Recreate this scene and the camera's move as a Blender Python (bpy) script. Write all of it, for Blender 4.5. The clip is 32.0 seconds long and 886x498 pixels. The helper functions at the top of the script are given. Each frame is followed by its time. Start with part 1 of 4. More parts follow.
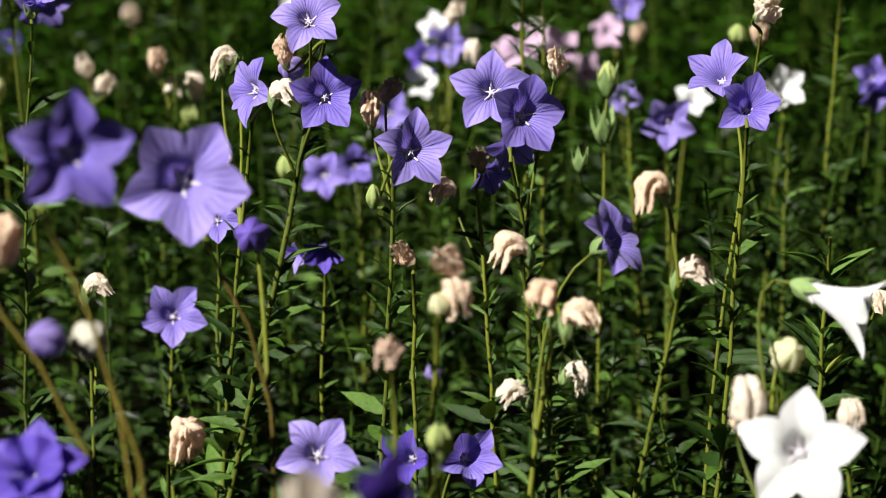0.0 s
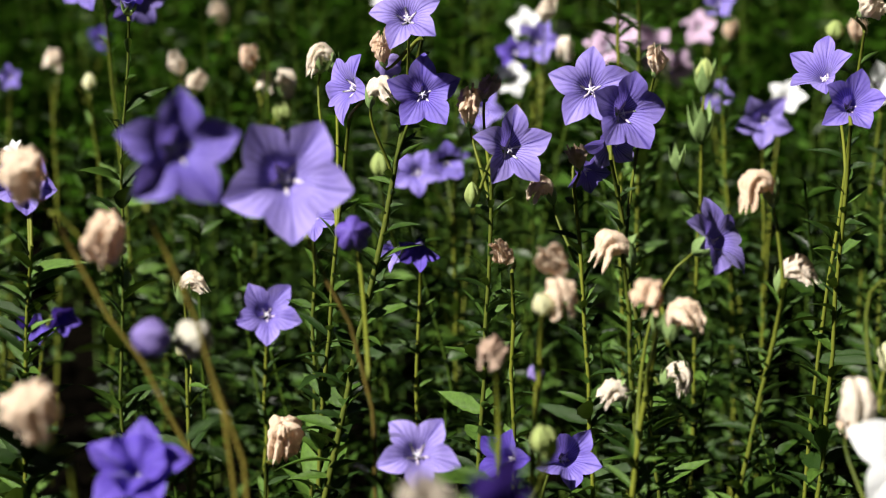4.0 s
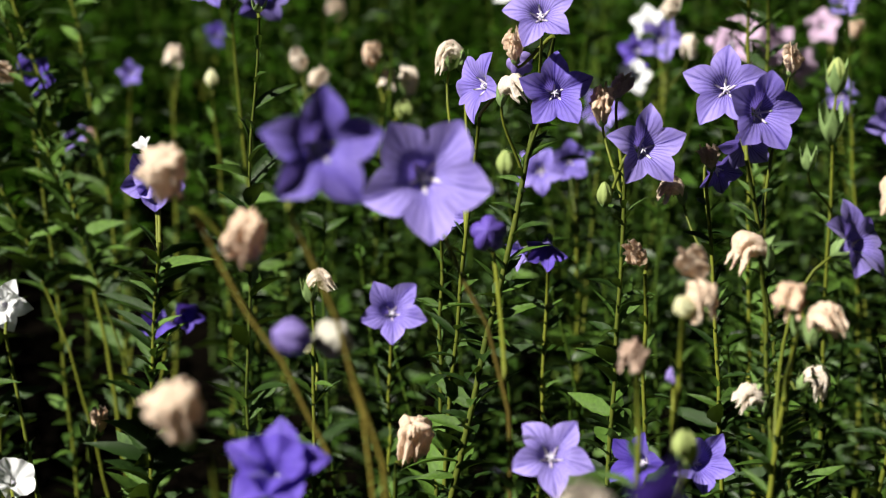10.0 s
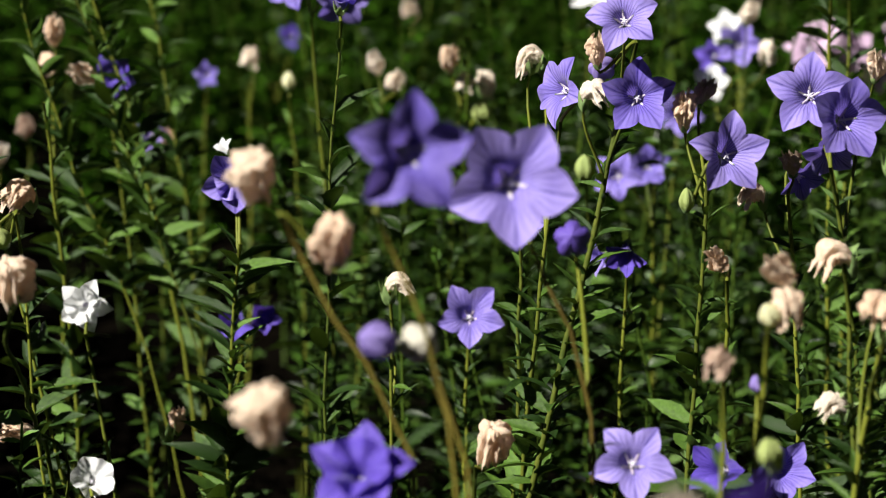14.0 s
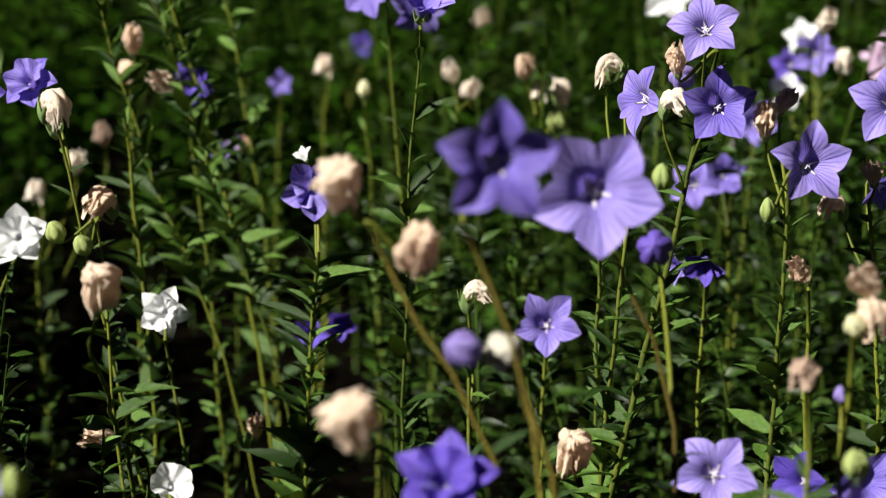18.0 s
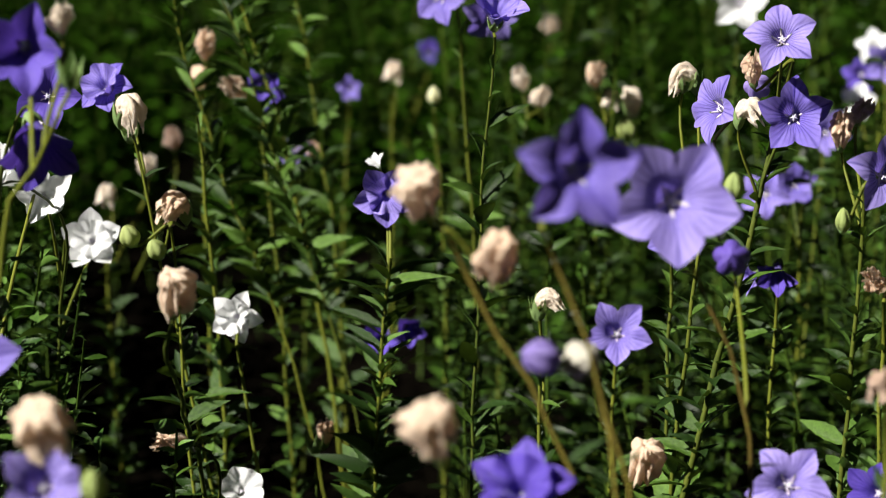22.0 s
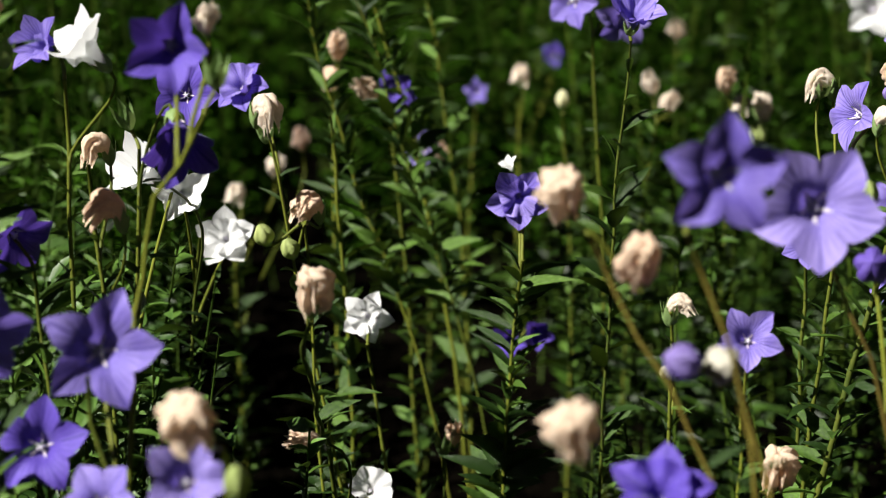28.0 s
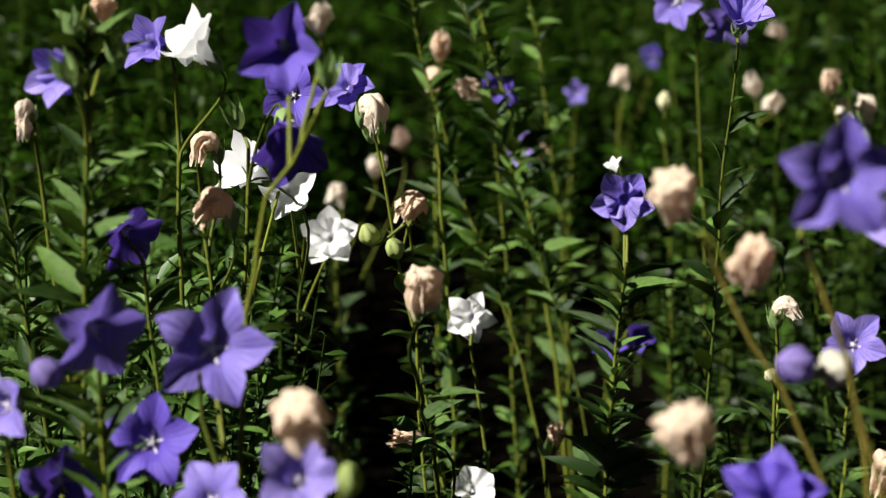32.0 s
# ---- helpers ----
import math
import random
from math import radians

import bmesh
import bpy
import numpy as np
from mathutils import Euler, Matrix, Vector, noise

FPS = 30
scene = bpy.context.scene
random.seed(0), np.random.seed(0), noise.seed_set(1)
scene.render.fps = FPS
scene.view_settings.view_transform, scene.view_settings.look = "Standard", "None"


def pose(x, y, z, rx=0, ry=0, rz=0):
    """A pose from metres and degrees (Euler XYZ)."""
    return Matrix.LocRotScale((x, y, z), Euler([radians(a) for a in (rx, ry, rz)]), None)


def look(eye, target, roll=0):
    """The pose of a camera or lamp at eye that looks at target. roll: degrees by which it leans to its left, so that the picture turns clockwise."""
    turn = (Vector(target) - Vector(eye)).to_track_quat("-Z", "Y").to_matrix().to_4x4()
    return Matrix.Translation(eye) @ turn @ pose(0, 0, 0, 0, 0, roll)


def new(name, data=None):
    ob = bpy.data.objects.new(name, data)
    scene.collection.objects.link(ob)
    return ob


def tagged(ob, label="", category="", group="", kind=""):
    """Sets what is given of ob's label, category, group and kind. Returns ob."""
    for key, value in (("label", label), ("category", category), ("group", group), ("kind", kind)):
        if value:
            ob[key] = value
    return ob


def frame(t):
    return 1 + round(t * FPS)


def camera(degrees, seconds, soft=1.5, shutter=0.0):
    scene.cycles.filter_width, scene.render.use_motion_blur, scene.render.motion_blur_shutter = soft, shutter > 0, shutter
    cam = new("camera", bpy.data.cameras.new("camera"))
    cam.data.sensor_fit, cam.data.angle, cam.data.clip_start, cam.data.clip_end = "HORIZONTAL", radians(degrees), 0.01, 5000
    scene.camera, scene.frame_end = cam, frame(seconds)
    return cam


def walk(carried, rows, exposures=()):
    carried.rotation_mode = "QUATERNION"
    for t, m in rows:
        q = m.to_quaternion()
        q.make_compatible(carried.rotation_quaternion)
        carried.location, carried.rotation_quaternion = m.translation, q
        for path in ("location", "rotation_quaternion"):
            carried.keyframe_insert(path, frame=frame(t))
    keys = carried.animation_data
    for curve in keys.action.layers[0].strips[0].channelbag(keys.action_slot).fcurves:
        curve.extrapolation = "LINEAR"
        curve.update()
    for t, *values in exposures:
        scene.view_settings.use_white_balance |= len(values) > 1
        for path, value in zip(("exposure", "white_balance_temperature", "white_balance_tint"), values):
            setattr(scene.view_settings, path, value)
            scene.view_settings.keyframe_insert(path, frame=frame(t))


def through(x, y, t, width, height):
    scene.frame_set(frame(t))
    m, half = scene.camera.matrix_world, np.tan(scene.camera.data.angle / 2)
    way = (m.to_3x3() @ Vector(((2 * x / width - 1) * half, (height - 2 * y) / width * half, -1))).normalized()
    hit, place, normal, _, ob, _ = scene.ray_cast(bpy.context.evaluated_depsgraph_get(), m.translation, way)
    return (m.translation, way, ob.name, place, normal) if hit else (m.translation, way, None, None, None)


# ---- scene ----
# ---------------------------------------------------------------- camera
cam = camera(23.844, 32.0, soft=1.0)
cam.data.dof.use_dof = True
cam.data.dof.focus_distance = 1.62
cam.data.dof.aperture_fstop = 6.2
PATH = [
    (0.0, 0.0000, 0.0000, 0.9500, 78.000, -0.000, -0.000),
    (0.5, -0.0016, 0.0016, 0.9499, 77.988, 0.035, 0.294),
    (1.0, -0.0032, 0.0032, 0.9497, 77.972, 0.068, 0.512),
    (1.5, -0.0049, 0.0048, 0.9495, 77.955, 0.104, 0.747),
    (2.0, -0.0067, 0.0064, 0.9493, 77.946, 0.137, 0.997),
    (2.5, -0.0085, 0.0079, 0.9492, 77.937, 0.175, 1.261),
    (3.0, -0.0105, 0.0093, 0.9490, 77.925, 0.211, 1.504),
    (3.5, -0.0126, 0.0107, 0.9488, 77.925, 0.258, 1.831),
    (5.5, -0.0208, 0.0159, 0.9483, 77.895, 0.354, 2.899),
    (6.0, -0.0227, 0.0172, 0.9482, 77.889, 0.371, 3.136),
    (6.5, -0.0245, 0.0184, 0.9481, 77.882, 0.393, 3.350),
    (7.0, -0.0262, 0.0195, 0.9481, 77.868, 0.417, 3.549),
    (7.5, -0.0279, 0.0206, 0.9480, 77.858, 0.442, 3.767),
    (8.0, -0.0295, 0.0216, 0.9480, 77.849, 0.454, 3.969),
    (8.5, -0.0311, 0.0224, 0.9480, 77.852, 0.459, 4.223),
    (9.0, -0.0328, 0.0232, 0.9479, 77.853, 0.450, 4.452),
    (9.5, -0.0345, 0.0238, 0.9479, 77.849, 0.429, 4.715),
    (10.0, -0.0361, 0.0242, 0.9479, 77.854, 0.396, 5.002),
    (10.5, -0.0378, 0.0245, 0.9480, 77.860, 0.363, 5.253),
    (11.0, -0.0393, 0.0246, 0.9480, 77.865, 0.329, 5.492),
    (11.5, -0.0408, 0.0246, 0.9482, 77.874, 0.305, 5.788),
    (12.0, -0.0421, 0.0245, 0.9483, 77.887, 0.264, 6.013),
    (12.5, -0.0434, 0.0243, 0.9485, 77.895, 0.237, 6.249),
    (13.0, -0.0447, 0.0240, 0.9487, 77.910, 0.217, 6.455),
    (13.5, -0.0460, 0.0237, 0.9489, 77.919, 0.225, 6.687),
    (14.0, -0.0473, 0.0233, 0.9491, 77.941, 0.242, 6.866),
    (14.5, -0.0486, 0.0229, 0.9493, 77.966, 0.266, 7.103),
    (16.5, -0.0538, 0.0212, 0.9497, 78.070, 0.299, 7.923),
    (17.0, -0.0551, 0.0208, 0.9499, 78.099, 0.322, 8.157),
    (17.5, -0.0565, 0.0203, 0.9500, 78.126, 0.352, 8.441),
    (18.0, -0.0579, 0.0199, 0.9503, 78.154, 0.364, 8.659),
    (18.5, -0.0592, 0.0195, 0.9505, 78.182, 0.378, 8.942),
    (19.0, -0.0605, 0.0192, 0.9508, 78.211, 0.367, 9.144),
    (19.5, -0.0618, 0.0188, 0.9509, 78.240, 0.345, 9.384),
    (20.0, -0.0630, 0.0185, 0.9510, 78.268, 0.297, 9.586),
    (20.5, -0.0642, 0.0182, 0.9510, 78.289, 0.250, 9.782),
    (21.0, -0.0653, 0.0179, 0.9510, 78.308, 0.212, 9.986),
    (21.5, -0.0664, 0.0178, 0.9511, 78.326, 0.189, 10.182),
    (22.0, -0.0674, 0.0177, 0.9511, 78.341, 0.183, 10.376),
    (22.5, -0.0683, 0.0177, 0.9512, 78.361, 0.188, 10.607),
    (23.0, -0.0693, 0.0177, 0.9512, 78.380, 0.176, 10.823),
    (23.5, -0.0704, 0.0176, 0.9512, 78.394, 0.161, 11.079),
    (24.0, -0.0716, 0.0174, 0.9511, 78.402, 0.153, 11.356),
    (24.5, -0.0728, 0.0171, 0.9510, 78.406, 0.129, 11.616),
    (25.0, -0.0741, 0.0166, 0.9510, 78.413, 0.102, 11.903),
    (25.5, -0.0755, 0.0160, 0.9509, 78.418, 0.082, 12.178),
    (27.5, -0.0806, 0.0133, 0.9508, 78.438, -0.004, 13.326),
    (28.0, -0.0819, 0.0126, 0.9507, 78.436, -0.035, 13.595),
    (28.5, -0.0832, 0.0120, 0.9507, 78.437, -0.042, 13.898),
    (29.0, -0.0846, 0.0114, 0.9507, 78.442, -0.036, 14.174),
    (29.5, -0.0860, 0.0109, 0.9507, 78.450, -0.020, 14.499),
    (30.0, -0.0873, 0.0103, 0.9507, 78.452, -0.016, 14.824),
    (30.5, -0.0886, 0.0096, 0.9506, 78.457, -0.009, 15.154),
    (31.0, -0.0900, 0.0089, 0.9506, 78.457, 0.003, 15.466),
    (31.5, -0.0913, 0.0082, 0.9506, 78.463, 0.017, 15.796),
    (32.0, -0.0927, 0.0075, 0.9505, 78.470, 0.034, 16.098),
]
walk(cam, [(t, pose(x, y, z, rx, ry, rz)) for t, x, y, z, rx, ry, rz in PATH], [(0.0, 1.06), (32.0, 1.06)])

# ---------------------------------------------------------------- light
SUN_FROM = Vector((-0.58, -0.50, 0.64)).normalized()
world = bpy.data.worlds.new("sky")
scene.world = world
world.use_nodes = True
wn = world.node_tree.nodes
sky = wn.new("ShaderNodeTexSky")
sky.sky_type = "NISHITA"
sky.sun_disc = False
sky.sun_elevation = math.asin(SUN_FROM.z)
sky.sun_rotation = math.atan2(SUN_FROM.x, SUN_FROM.y)
wn["Background"].inputs["Strength"].default_value = 0.0015
world.node_tree.links.new(sky.outputs[0], wn["Background"].inputs["Color"])
sun = new("sun", bpy.data.lights.new("sun", "SUN"))
sun.data.energy, sun.data.angle, sun.data.color = 5.0, radians(0.53), (1.0, 0.955, 0.88)
sun.matrix_world = look(SUN_FROM * 10, (0, 0, 0))


# ---------------------------------------------------------------- materials
class Nodes:
    """A node material with short calls."""

    def __init__(self, name):
        self.mat = bpy.data.materials.new(name)
        self.mat.use_nodes = True
        self.tree = self.mat.node_tree
        self.tree.nodes.clear()
        self.out = self.tree.nodes.new("ShaderNodeOutputMaterial")

    def add(self, kind, sets=(), links=()):
        n = self.tree.nodes.new(kind)
        for key, value in dict(sets).items():
            n.inputs[key].default_value = value
        for key, socket in dict(links).items():
            self.tree.links.new(socket, n.inputs[key])
        return n

    def math(self, op, a, b=0.0, c=0.0):
        n = self.tree.nodes.new("ShaderNodeMath")
        n.operation = op
        for i, v in enumerate((a, b, c)):
            if isinstance(v, (int, float)):
                n.inputs[i].default_value = v
            else:
                self.tree.links.new(v, n.inputs[i])
        return n.outputs[0]

    def ramp(self, fac, stops):
        n = self.tree.nodes.new("ShaderNodeValToRGB")
        e = n.color_ramp.elements
        while len(e) < len(stops):
            e.new(0.5)
        for el, (p, col) in zip(e, stops):
            el.position, el.color = p, (*col, 1)
        self.tree.links.new(fac, n.inputs[0])
        return n.outputs[0]

    def mix(self, fac, a, b, blend="MIX"):
        n = self.tree.nodes.new("ShaderNodeMix")
        n.data_type, n.blend_type = "RGBA", blend
        for i, v in ((0, fac), (6, a), (7, b)):
            if isinstance(v, (int, float)):
                n.inputs[i].default_value = v
            elif isinstance(v, tuple):
                n.inputs[i].default_value = (*v, 1)
            else:
                self.tree.links.new(v, n.inputs[i])
        return n.outputs[2]

    def noise(self, scale, detail=3.0, rough=0.55, kind="Object"):
        c = self.tree.nodes.new("ShaderNodeTexCoord")
        n = self.add("ShaderNodeTexNoise", {"Scale": scale, "Detail": detail, "Roughness": rough}, {"Vector": c.outputs[kind]})
        return n.outputs[0]

    def finish(self, colour, rough, through=None, share=0.0, bump=None, strength=0.3, spec=0.5, sheen=0.0):
        p = self.add("ShaderNodeBsdfPrincipled", {"Roughness": rough if isinstance(rough, float) else 0.5, "Specular IOR Level": spec, "Sheen Weight": sheen})
        if not isinstance(rough, float):
            self.tree.links.new(rough, p.inputs["Roughness"])
        self.tree.links.new(colour, p.inputs["Base Color"])
        normal = None
        if bump is not None:
            normal = self.add("ShaderNodeBump", {"Strength": strength, "Distance": 0.002}, {"Height": bump}).outputs[0]
            self.tree.links.new(normal, p.inputs["Normal"])
        last = p.outputs[0]
        if through is not None:
            tr = self.add("ShaderNodeBsdfTranslucent", {}, {"Color": through})
            last = self.add("ShaderNodeMixShader", {0: share}, {1: last, 2: tr.outputs[0]})
            last.inputs[0].default_value = share
            last = last.outputs[0]
        self.tree.links.new(last, self.out.inputs[0])
        return self.mat


def petal_material(name, light, deep, vein, glow, share, vein_strength):
    """Petals: a fine net of darker veins that fan out from the throat to the tips, and a mottled, silky blade."""
    m = Nodes(name)
    uv = m.add("ShaderNodeUVMap")
    xyz = m.add("ShaderNodeSeparateXYZ", {}, {0: uv.outputs[0]})
    u, v = xyz.outputs[0], xyz.outputs[1]
    lobe = m.math("FRACT", m.math("MULTIPLY", u, 5.0))
    aside = m.math("MULTIPLY", m.math("ABSOLUTE", m.math("SUBTRACT", lobe, 0.5)), 2.0)
    wob = m.noise(3.0, 2.0)
    # veins: many at the edge, bunched at the throat, forking outwards
    spread = m.math("ADD", m.math("MULTIPLY", aside, 10.5), m.math("MULTIPLY", wob, 3.2))
    line = m.math("POWER", m.math("ABSOLUTE", m.math("COSINE", m.math("SUBTRACT", spread, m.math("MULTIPLY", v, 2.2)))), 5.0)
    fine = m.math("POWER", m.math("ABSOLUTE", m.math("COSINE", m.math("ADD", m.math("MULTIPLY", spread, 2.6), m.math("MULTIPLY", v, 5.0)))), 5.0)
    mid = m.math("POWER", m.math("SUBTRACT", 1.0, m.math("MINIMUM", m.math("MULTIPLY", aside, 7.0), 1.0)), 2.0)
    fade = m.math("SUBTRACT", 1.08, v)
    veins = m.math("MINIMUM", m.math("ADD", m.math("MULTIPLY", m.math("ADD", m.math("MULTIPLY", line, 0.95), m.math("MULTIPLY", fine, 0.34)), fade), m.math("MULTIPLY", mid, 0.5)), 1.0)
    veins = m.math("MULTIPLY", veins, m.math("MINIMUM", m.math("ADD", m.math("MULTIPLY", v, 2.6), 0.22), 1.0))
    blotch = m.noise(2.2, 4.0)
    info = m.add("ShaderNodeObjectInfo")
    pick = m.math("ADD", m.math("MULTIPLY", blotch, 0.7), m.math("MULTIPLY", info.outputs["Random"], 0.35))
    base = m.ramp(pick, [(0.25, deep), (0.75, light)])
    col = m.mix(m.math("MULTIPLY", veins, vein_strength), base, vein)
    grain = m.noise(60.0, 2.0)
    rough = m.math("ADD", 0.42, m.math("MULTIPLY", grain, 0.25))
    return m.finish(col, rough, m.mix(m.math("MULTIPLY", veins, vein_strength), glow, vein), share, m.math("ADD", m.math("MULTIPLY", veins, -0.6), m.math("MULTIPLY", grain, 0.5)), 0.35, 0.3, 0.15)


VIOLET = petal_material("violet_petal", (0.39, 0.315, 0.78), (0.165, 0.115, 0.56), (0.022, 0.008, 0.22), (0.30, 0.21, 0.80), 0.33, 1.0)
DEEP = petal_material("deep_violet_petal", (0.16, 0.10, 0.55), (0.08, 0.042, 0.39), (0.02, 0.008, 0.17), (0.15, 0.075, 0.55), 0.24, 0.9)
WHITE = petal_material("white_petal", (0.86, 0.87, 0.88), (0.80, 0.81, 0.82), (0.66, 0.69, 0.66), (0.94, 0.95, 0.94), 0.36, 0.22)
PINK = petal_material("pink_petal", (0.72, 0.52, 0.68), (0.60, 0.42, 0.60), (0.45, 0.25, 0.48), (0.75, 0.52, 0.70), 0.32, 0.5)
PETALS = {"violet": VIOLET, "deep": DEEP, "white": WHITE, "pink": PINK}


def withered_material(name, light, dark, brown):
    m = Nodes(name)
    n = m.noise(1.6, 5.0)
    fine = m.noise(9.0, 5.0, 0.7)
    info = m.add("ShaderNodeObjectInfo")
    base = m.ramp(m.math("ADD", m.math("MULTIPLY", n, 0.7), m.math("MULTIPLY", info.outputs["Random"], 0.3)), [(0.3, dark), (0.62, light)])
    col = m.mix(m.math("MULTIPLY", m.math("POWER", fine, 3.0), 2.2), base, brown)
    return m.finish(col, 0.72, m.mix(0.08, base, brown), 0.30, fine, 0.9, 0.2, 0.1)


TAN = withered_material("withered_tan", (0.97, 0.82, 0.66), (0.93, 0.70, 0.52), (0.60, 0.34, 0.18))
CREAM = withered_material("withered_cream", (0.95, 0.89, 0.79), (0.91, 0.80, 0.67), (0.62, 0.42, 0.26))
BROWN = withered_material("withered_brown", (0.82, 0.64, 0.52), (0.64, 0.46, 0.35), (0.22, 0.12, 0.08))
WITHERED = {"tan": TAN, "cream": CREAM, "brown": BROWN}


def green_material(name, light, dark, glow, share, per_island=False, rough=0.38, spec=0.5, low=0.2, high=0.75):
    m = Nodes(name)
    n = m.noise(14.0, 4.0)
    fine = m.noise(160.0, 3.0)
    if per_island:
        rnd = m.add("ShaderNodeNewGeometry").outputs["Random Per Island"]
    else:
        rnd = m.add("ShaderNodeObjectInfo").outputs["Random"]
    f = m.math("ADD", m.math("MULTIPLY", n, 0.55), m.math("MULTIPLY", rnd, 0.5))
    col = m.ramp(f, [(low, dark), (high, light)])
    col = m.mix(m.math("MULTIPLY", m.math("POWER", fine, 4.0), 0.8), col, (light[0] * 1.6, light[1] * 1.3, light[2] * 1.2))
    r = m.math("ADD", rough, m.math("MULTIPLY", fine, 0.25))
    return m.finish(col, r, m.mix(0.5, glow, col), share, fine, 0.4, spec)


LEAF = green_material("leaf_green", (0.105, 0.205, 0.028), (0.007, 0.026, 0.004), (0.15, 0.25, 0.018), 0.09, False, 0.30, 0.34, 0.44, 0.94)
# skewed to near-black leaves: shade in the gaps is put into the colour
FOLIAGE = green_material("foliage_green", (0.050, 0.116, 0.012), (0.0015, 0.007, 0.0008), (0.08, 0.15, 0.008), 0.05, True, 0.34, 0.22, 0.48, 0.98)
# foliage green lightened: sunlight on the bed's dense end is put into the colour
LIT_LEAF = green_material("lit_leaf_green", (0.105, 0.205, 0.036), (0.014, 0.044, 0.007), (0.16, 0.27, 0.03), 0.10, True, 0.34, 0.3, 0.34, 0.92)
STEM = green_material("stem_green", (0.135, 0.155, 0.018), (0.032, 0.055, 0.009), (0.3, 0.35, 0.05), 0.05, spec=0.2)
STEM_OLD = green_material("stem_brown", (0.15, 0.125, 0.022), (0.07, 0.05, 0.013), (0.3, 0.25, 0.05), 0.05, spec=0.2)
CALYX = green_material("calyx_green", (0.24, 0.36, 0.13), (0.15, 0.25, 0.08), (0.3, 0.4, 0.1), 0.15)
FAR_STEM = green_material("far_stem_green", (0.082, 0.128, 0.014), (0.030, 0.058, 0.008), (0.1, 0.14, 0.02), 0.05, spec=0.1)
# foliage green darkened: shade inside the undergrowth and far field is in the colour
SHADED_FOLIAGE = green_material("shaded_foliage_green", (0.030, 0.080, 0.006), (0.0008, 0.005, 0.0005), (0.025, 0.06, 0.003), 0.04, True, 0.62, 0.0, 0.38, 0.95)
# stem green darkened: the shade of covering leaves is put into the colour
SHOOT_STEM = green_material("shoot_stem_green", (0.050, 0.088, 0.011), (0.018, 0.040, 0.006), (0.1, 0.14, 0.02), 0.05, spec=0.1)
BUD_GREEN = green_material("bud_green", (0.42, 0.50, 0.17), (0.30, 0.40, 0.12), (0.45, 0.5, 0.15), 0.25)
BUD_CREAM = green_material("bud_cream", (0.74, 0.74, 0.46), (0.66, 0.67, 0.40), (0.7, 0.7, 0.4), 0.3)
BUD_VIOLET = green_material("bud_violet", (0.34, 0.27, 0.62), (0.24, 0.18, 0.52), (0.4, 0.3, 0.7), 0.25)
BUD_GREY = green_material("bud_grey", (0.52, 0.50, 0.42), (0.40, 0.38, 0.32), (0.5, 0.45, 0.35), 0.2)
# bud violet darkened: the shade on one bud's back is put into its colour
BUD_SHADED = green_material("bud_shaded_violet", (0.13, 0.08, 0.42), (0.07, 0.04, 0.28), (0.12, 0.06, 0.4), 0.12)
PISTIL = green_material("pistil_white", (0.80, 0.78, 0.88), (0.66, 0.62, 0.80), (0.8, 0.8, 0.85), 0.2)
STAMEN = green_material("stamen_cream", (0.72, 0.68, 0.72), (0.58, 0.50, 0.64), (0.65, 0.6, 0.6), 0.2)
BUDS = {"green": BUD_GREEN, "cream": BUD_CREAM, "violet": BUD_VIOLET, "grey": BUD_GREY, "deep": BUD_SHADED}


def soil_material():
    m = Nodes("shaded_garden_soil")
    n = m.noise(3.0, 6.0)
    f = m.noise(60.0, 6.0, 0.7)
    # near-black: the shade under the plants is put into the soil's colour
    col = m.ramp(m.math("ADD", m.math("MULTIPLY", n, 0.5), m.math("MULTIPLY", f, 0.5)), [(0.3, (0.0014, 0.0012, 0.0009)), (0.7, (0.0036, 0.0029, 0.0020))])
    return m.finish(col, 0.95, None, 0.0, f, 1.0, 0.0)


SOIL = soil_material()


# ---------------------------------------------------------------- mesh helpers
def mesh_of(name, verts, faces, material, uvs=None):
    me = bpy.data.meshes.new(name)
    me.from_pydata([tuple(v) for v in verts], [], faces)
    me.materials.append(material)
    me.shade_smooth()
    if uvs is not None:
        layer = me.uv_layers.new(name="UVMap")
        flat = np.array([uvs[l.vertex_index] for l in me.loops], dtype=np.float32)
        layer.data.foreach_set("uv", flat.ravel())
    return me


def part(name, me, parent, m=None, label=""):
    """Links a mesh as one part under a thing or under a part, at m in the parent's space."""
    ob = new(name, me)
    ob.parent = parent
    if m is not None:
        ob.matrix_basis = m
    return tagged(ob, label)


def frame_of(axis, spin=0.0):
    """The rotation that lays +Z along axis, turned by spin degrees about it."""
    return axis.normalized().to_track_quat("Z", "Y").to_matrix().to_4x4() @ pose(0, 0, 0, 0, 0, spin)


def tube(points, radii, sides=6):
    verts, faces = [], []
    n = len(points)
    for i, p in enumerate(points):
        d = (points[min(i + 1, n - 1)] - points[max(i - 1, 0)]).normalized()
        a = d.cross(Vector((0.3, 1, 0.1))).normalized()
        b = d.cross(a)
        for k in range(sides):
            w = 2 * math.pi * k / sides
            verts.append(p + (a * math.cos(w) + b * math.sin(w)) * radii[i])
    for i in range(n - 1):
        for k in range(sides):
            faces.append((i * sides + k, i * sides + (k + 1) % sides, (i + 1) * sides + (k + 1) % sides, (i + 1) * sides + k))
    faces.append(tuple(range(sides)))
    faces.append(tuple((n - 1) * sides + k for k in reversed(range(sides))))
    return verts, faces


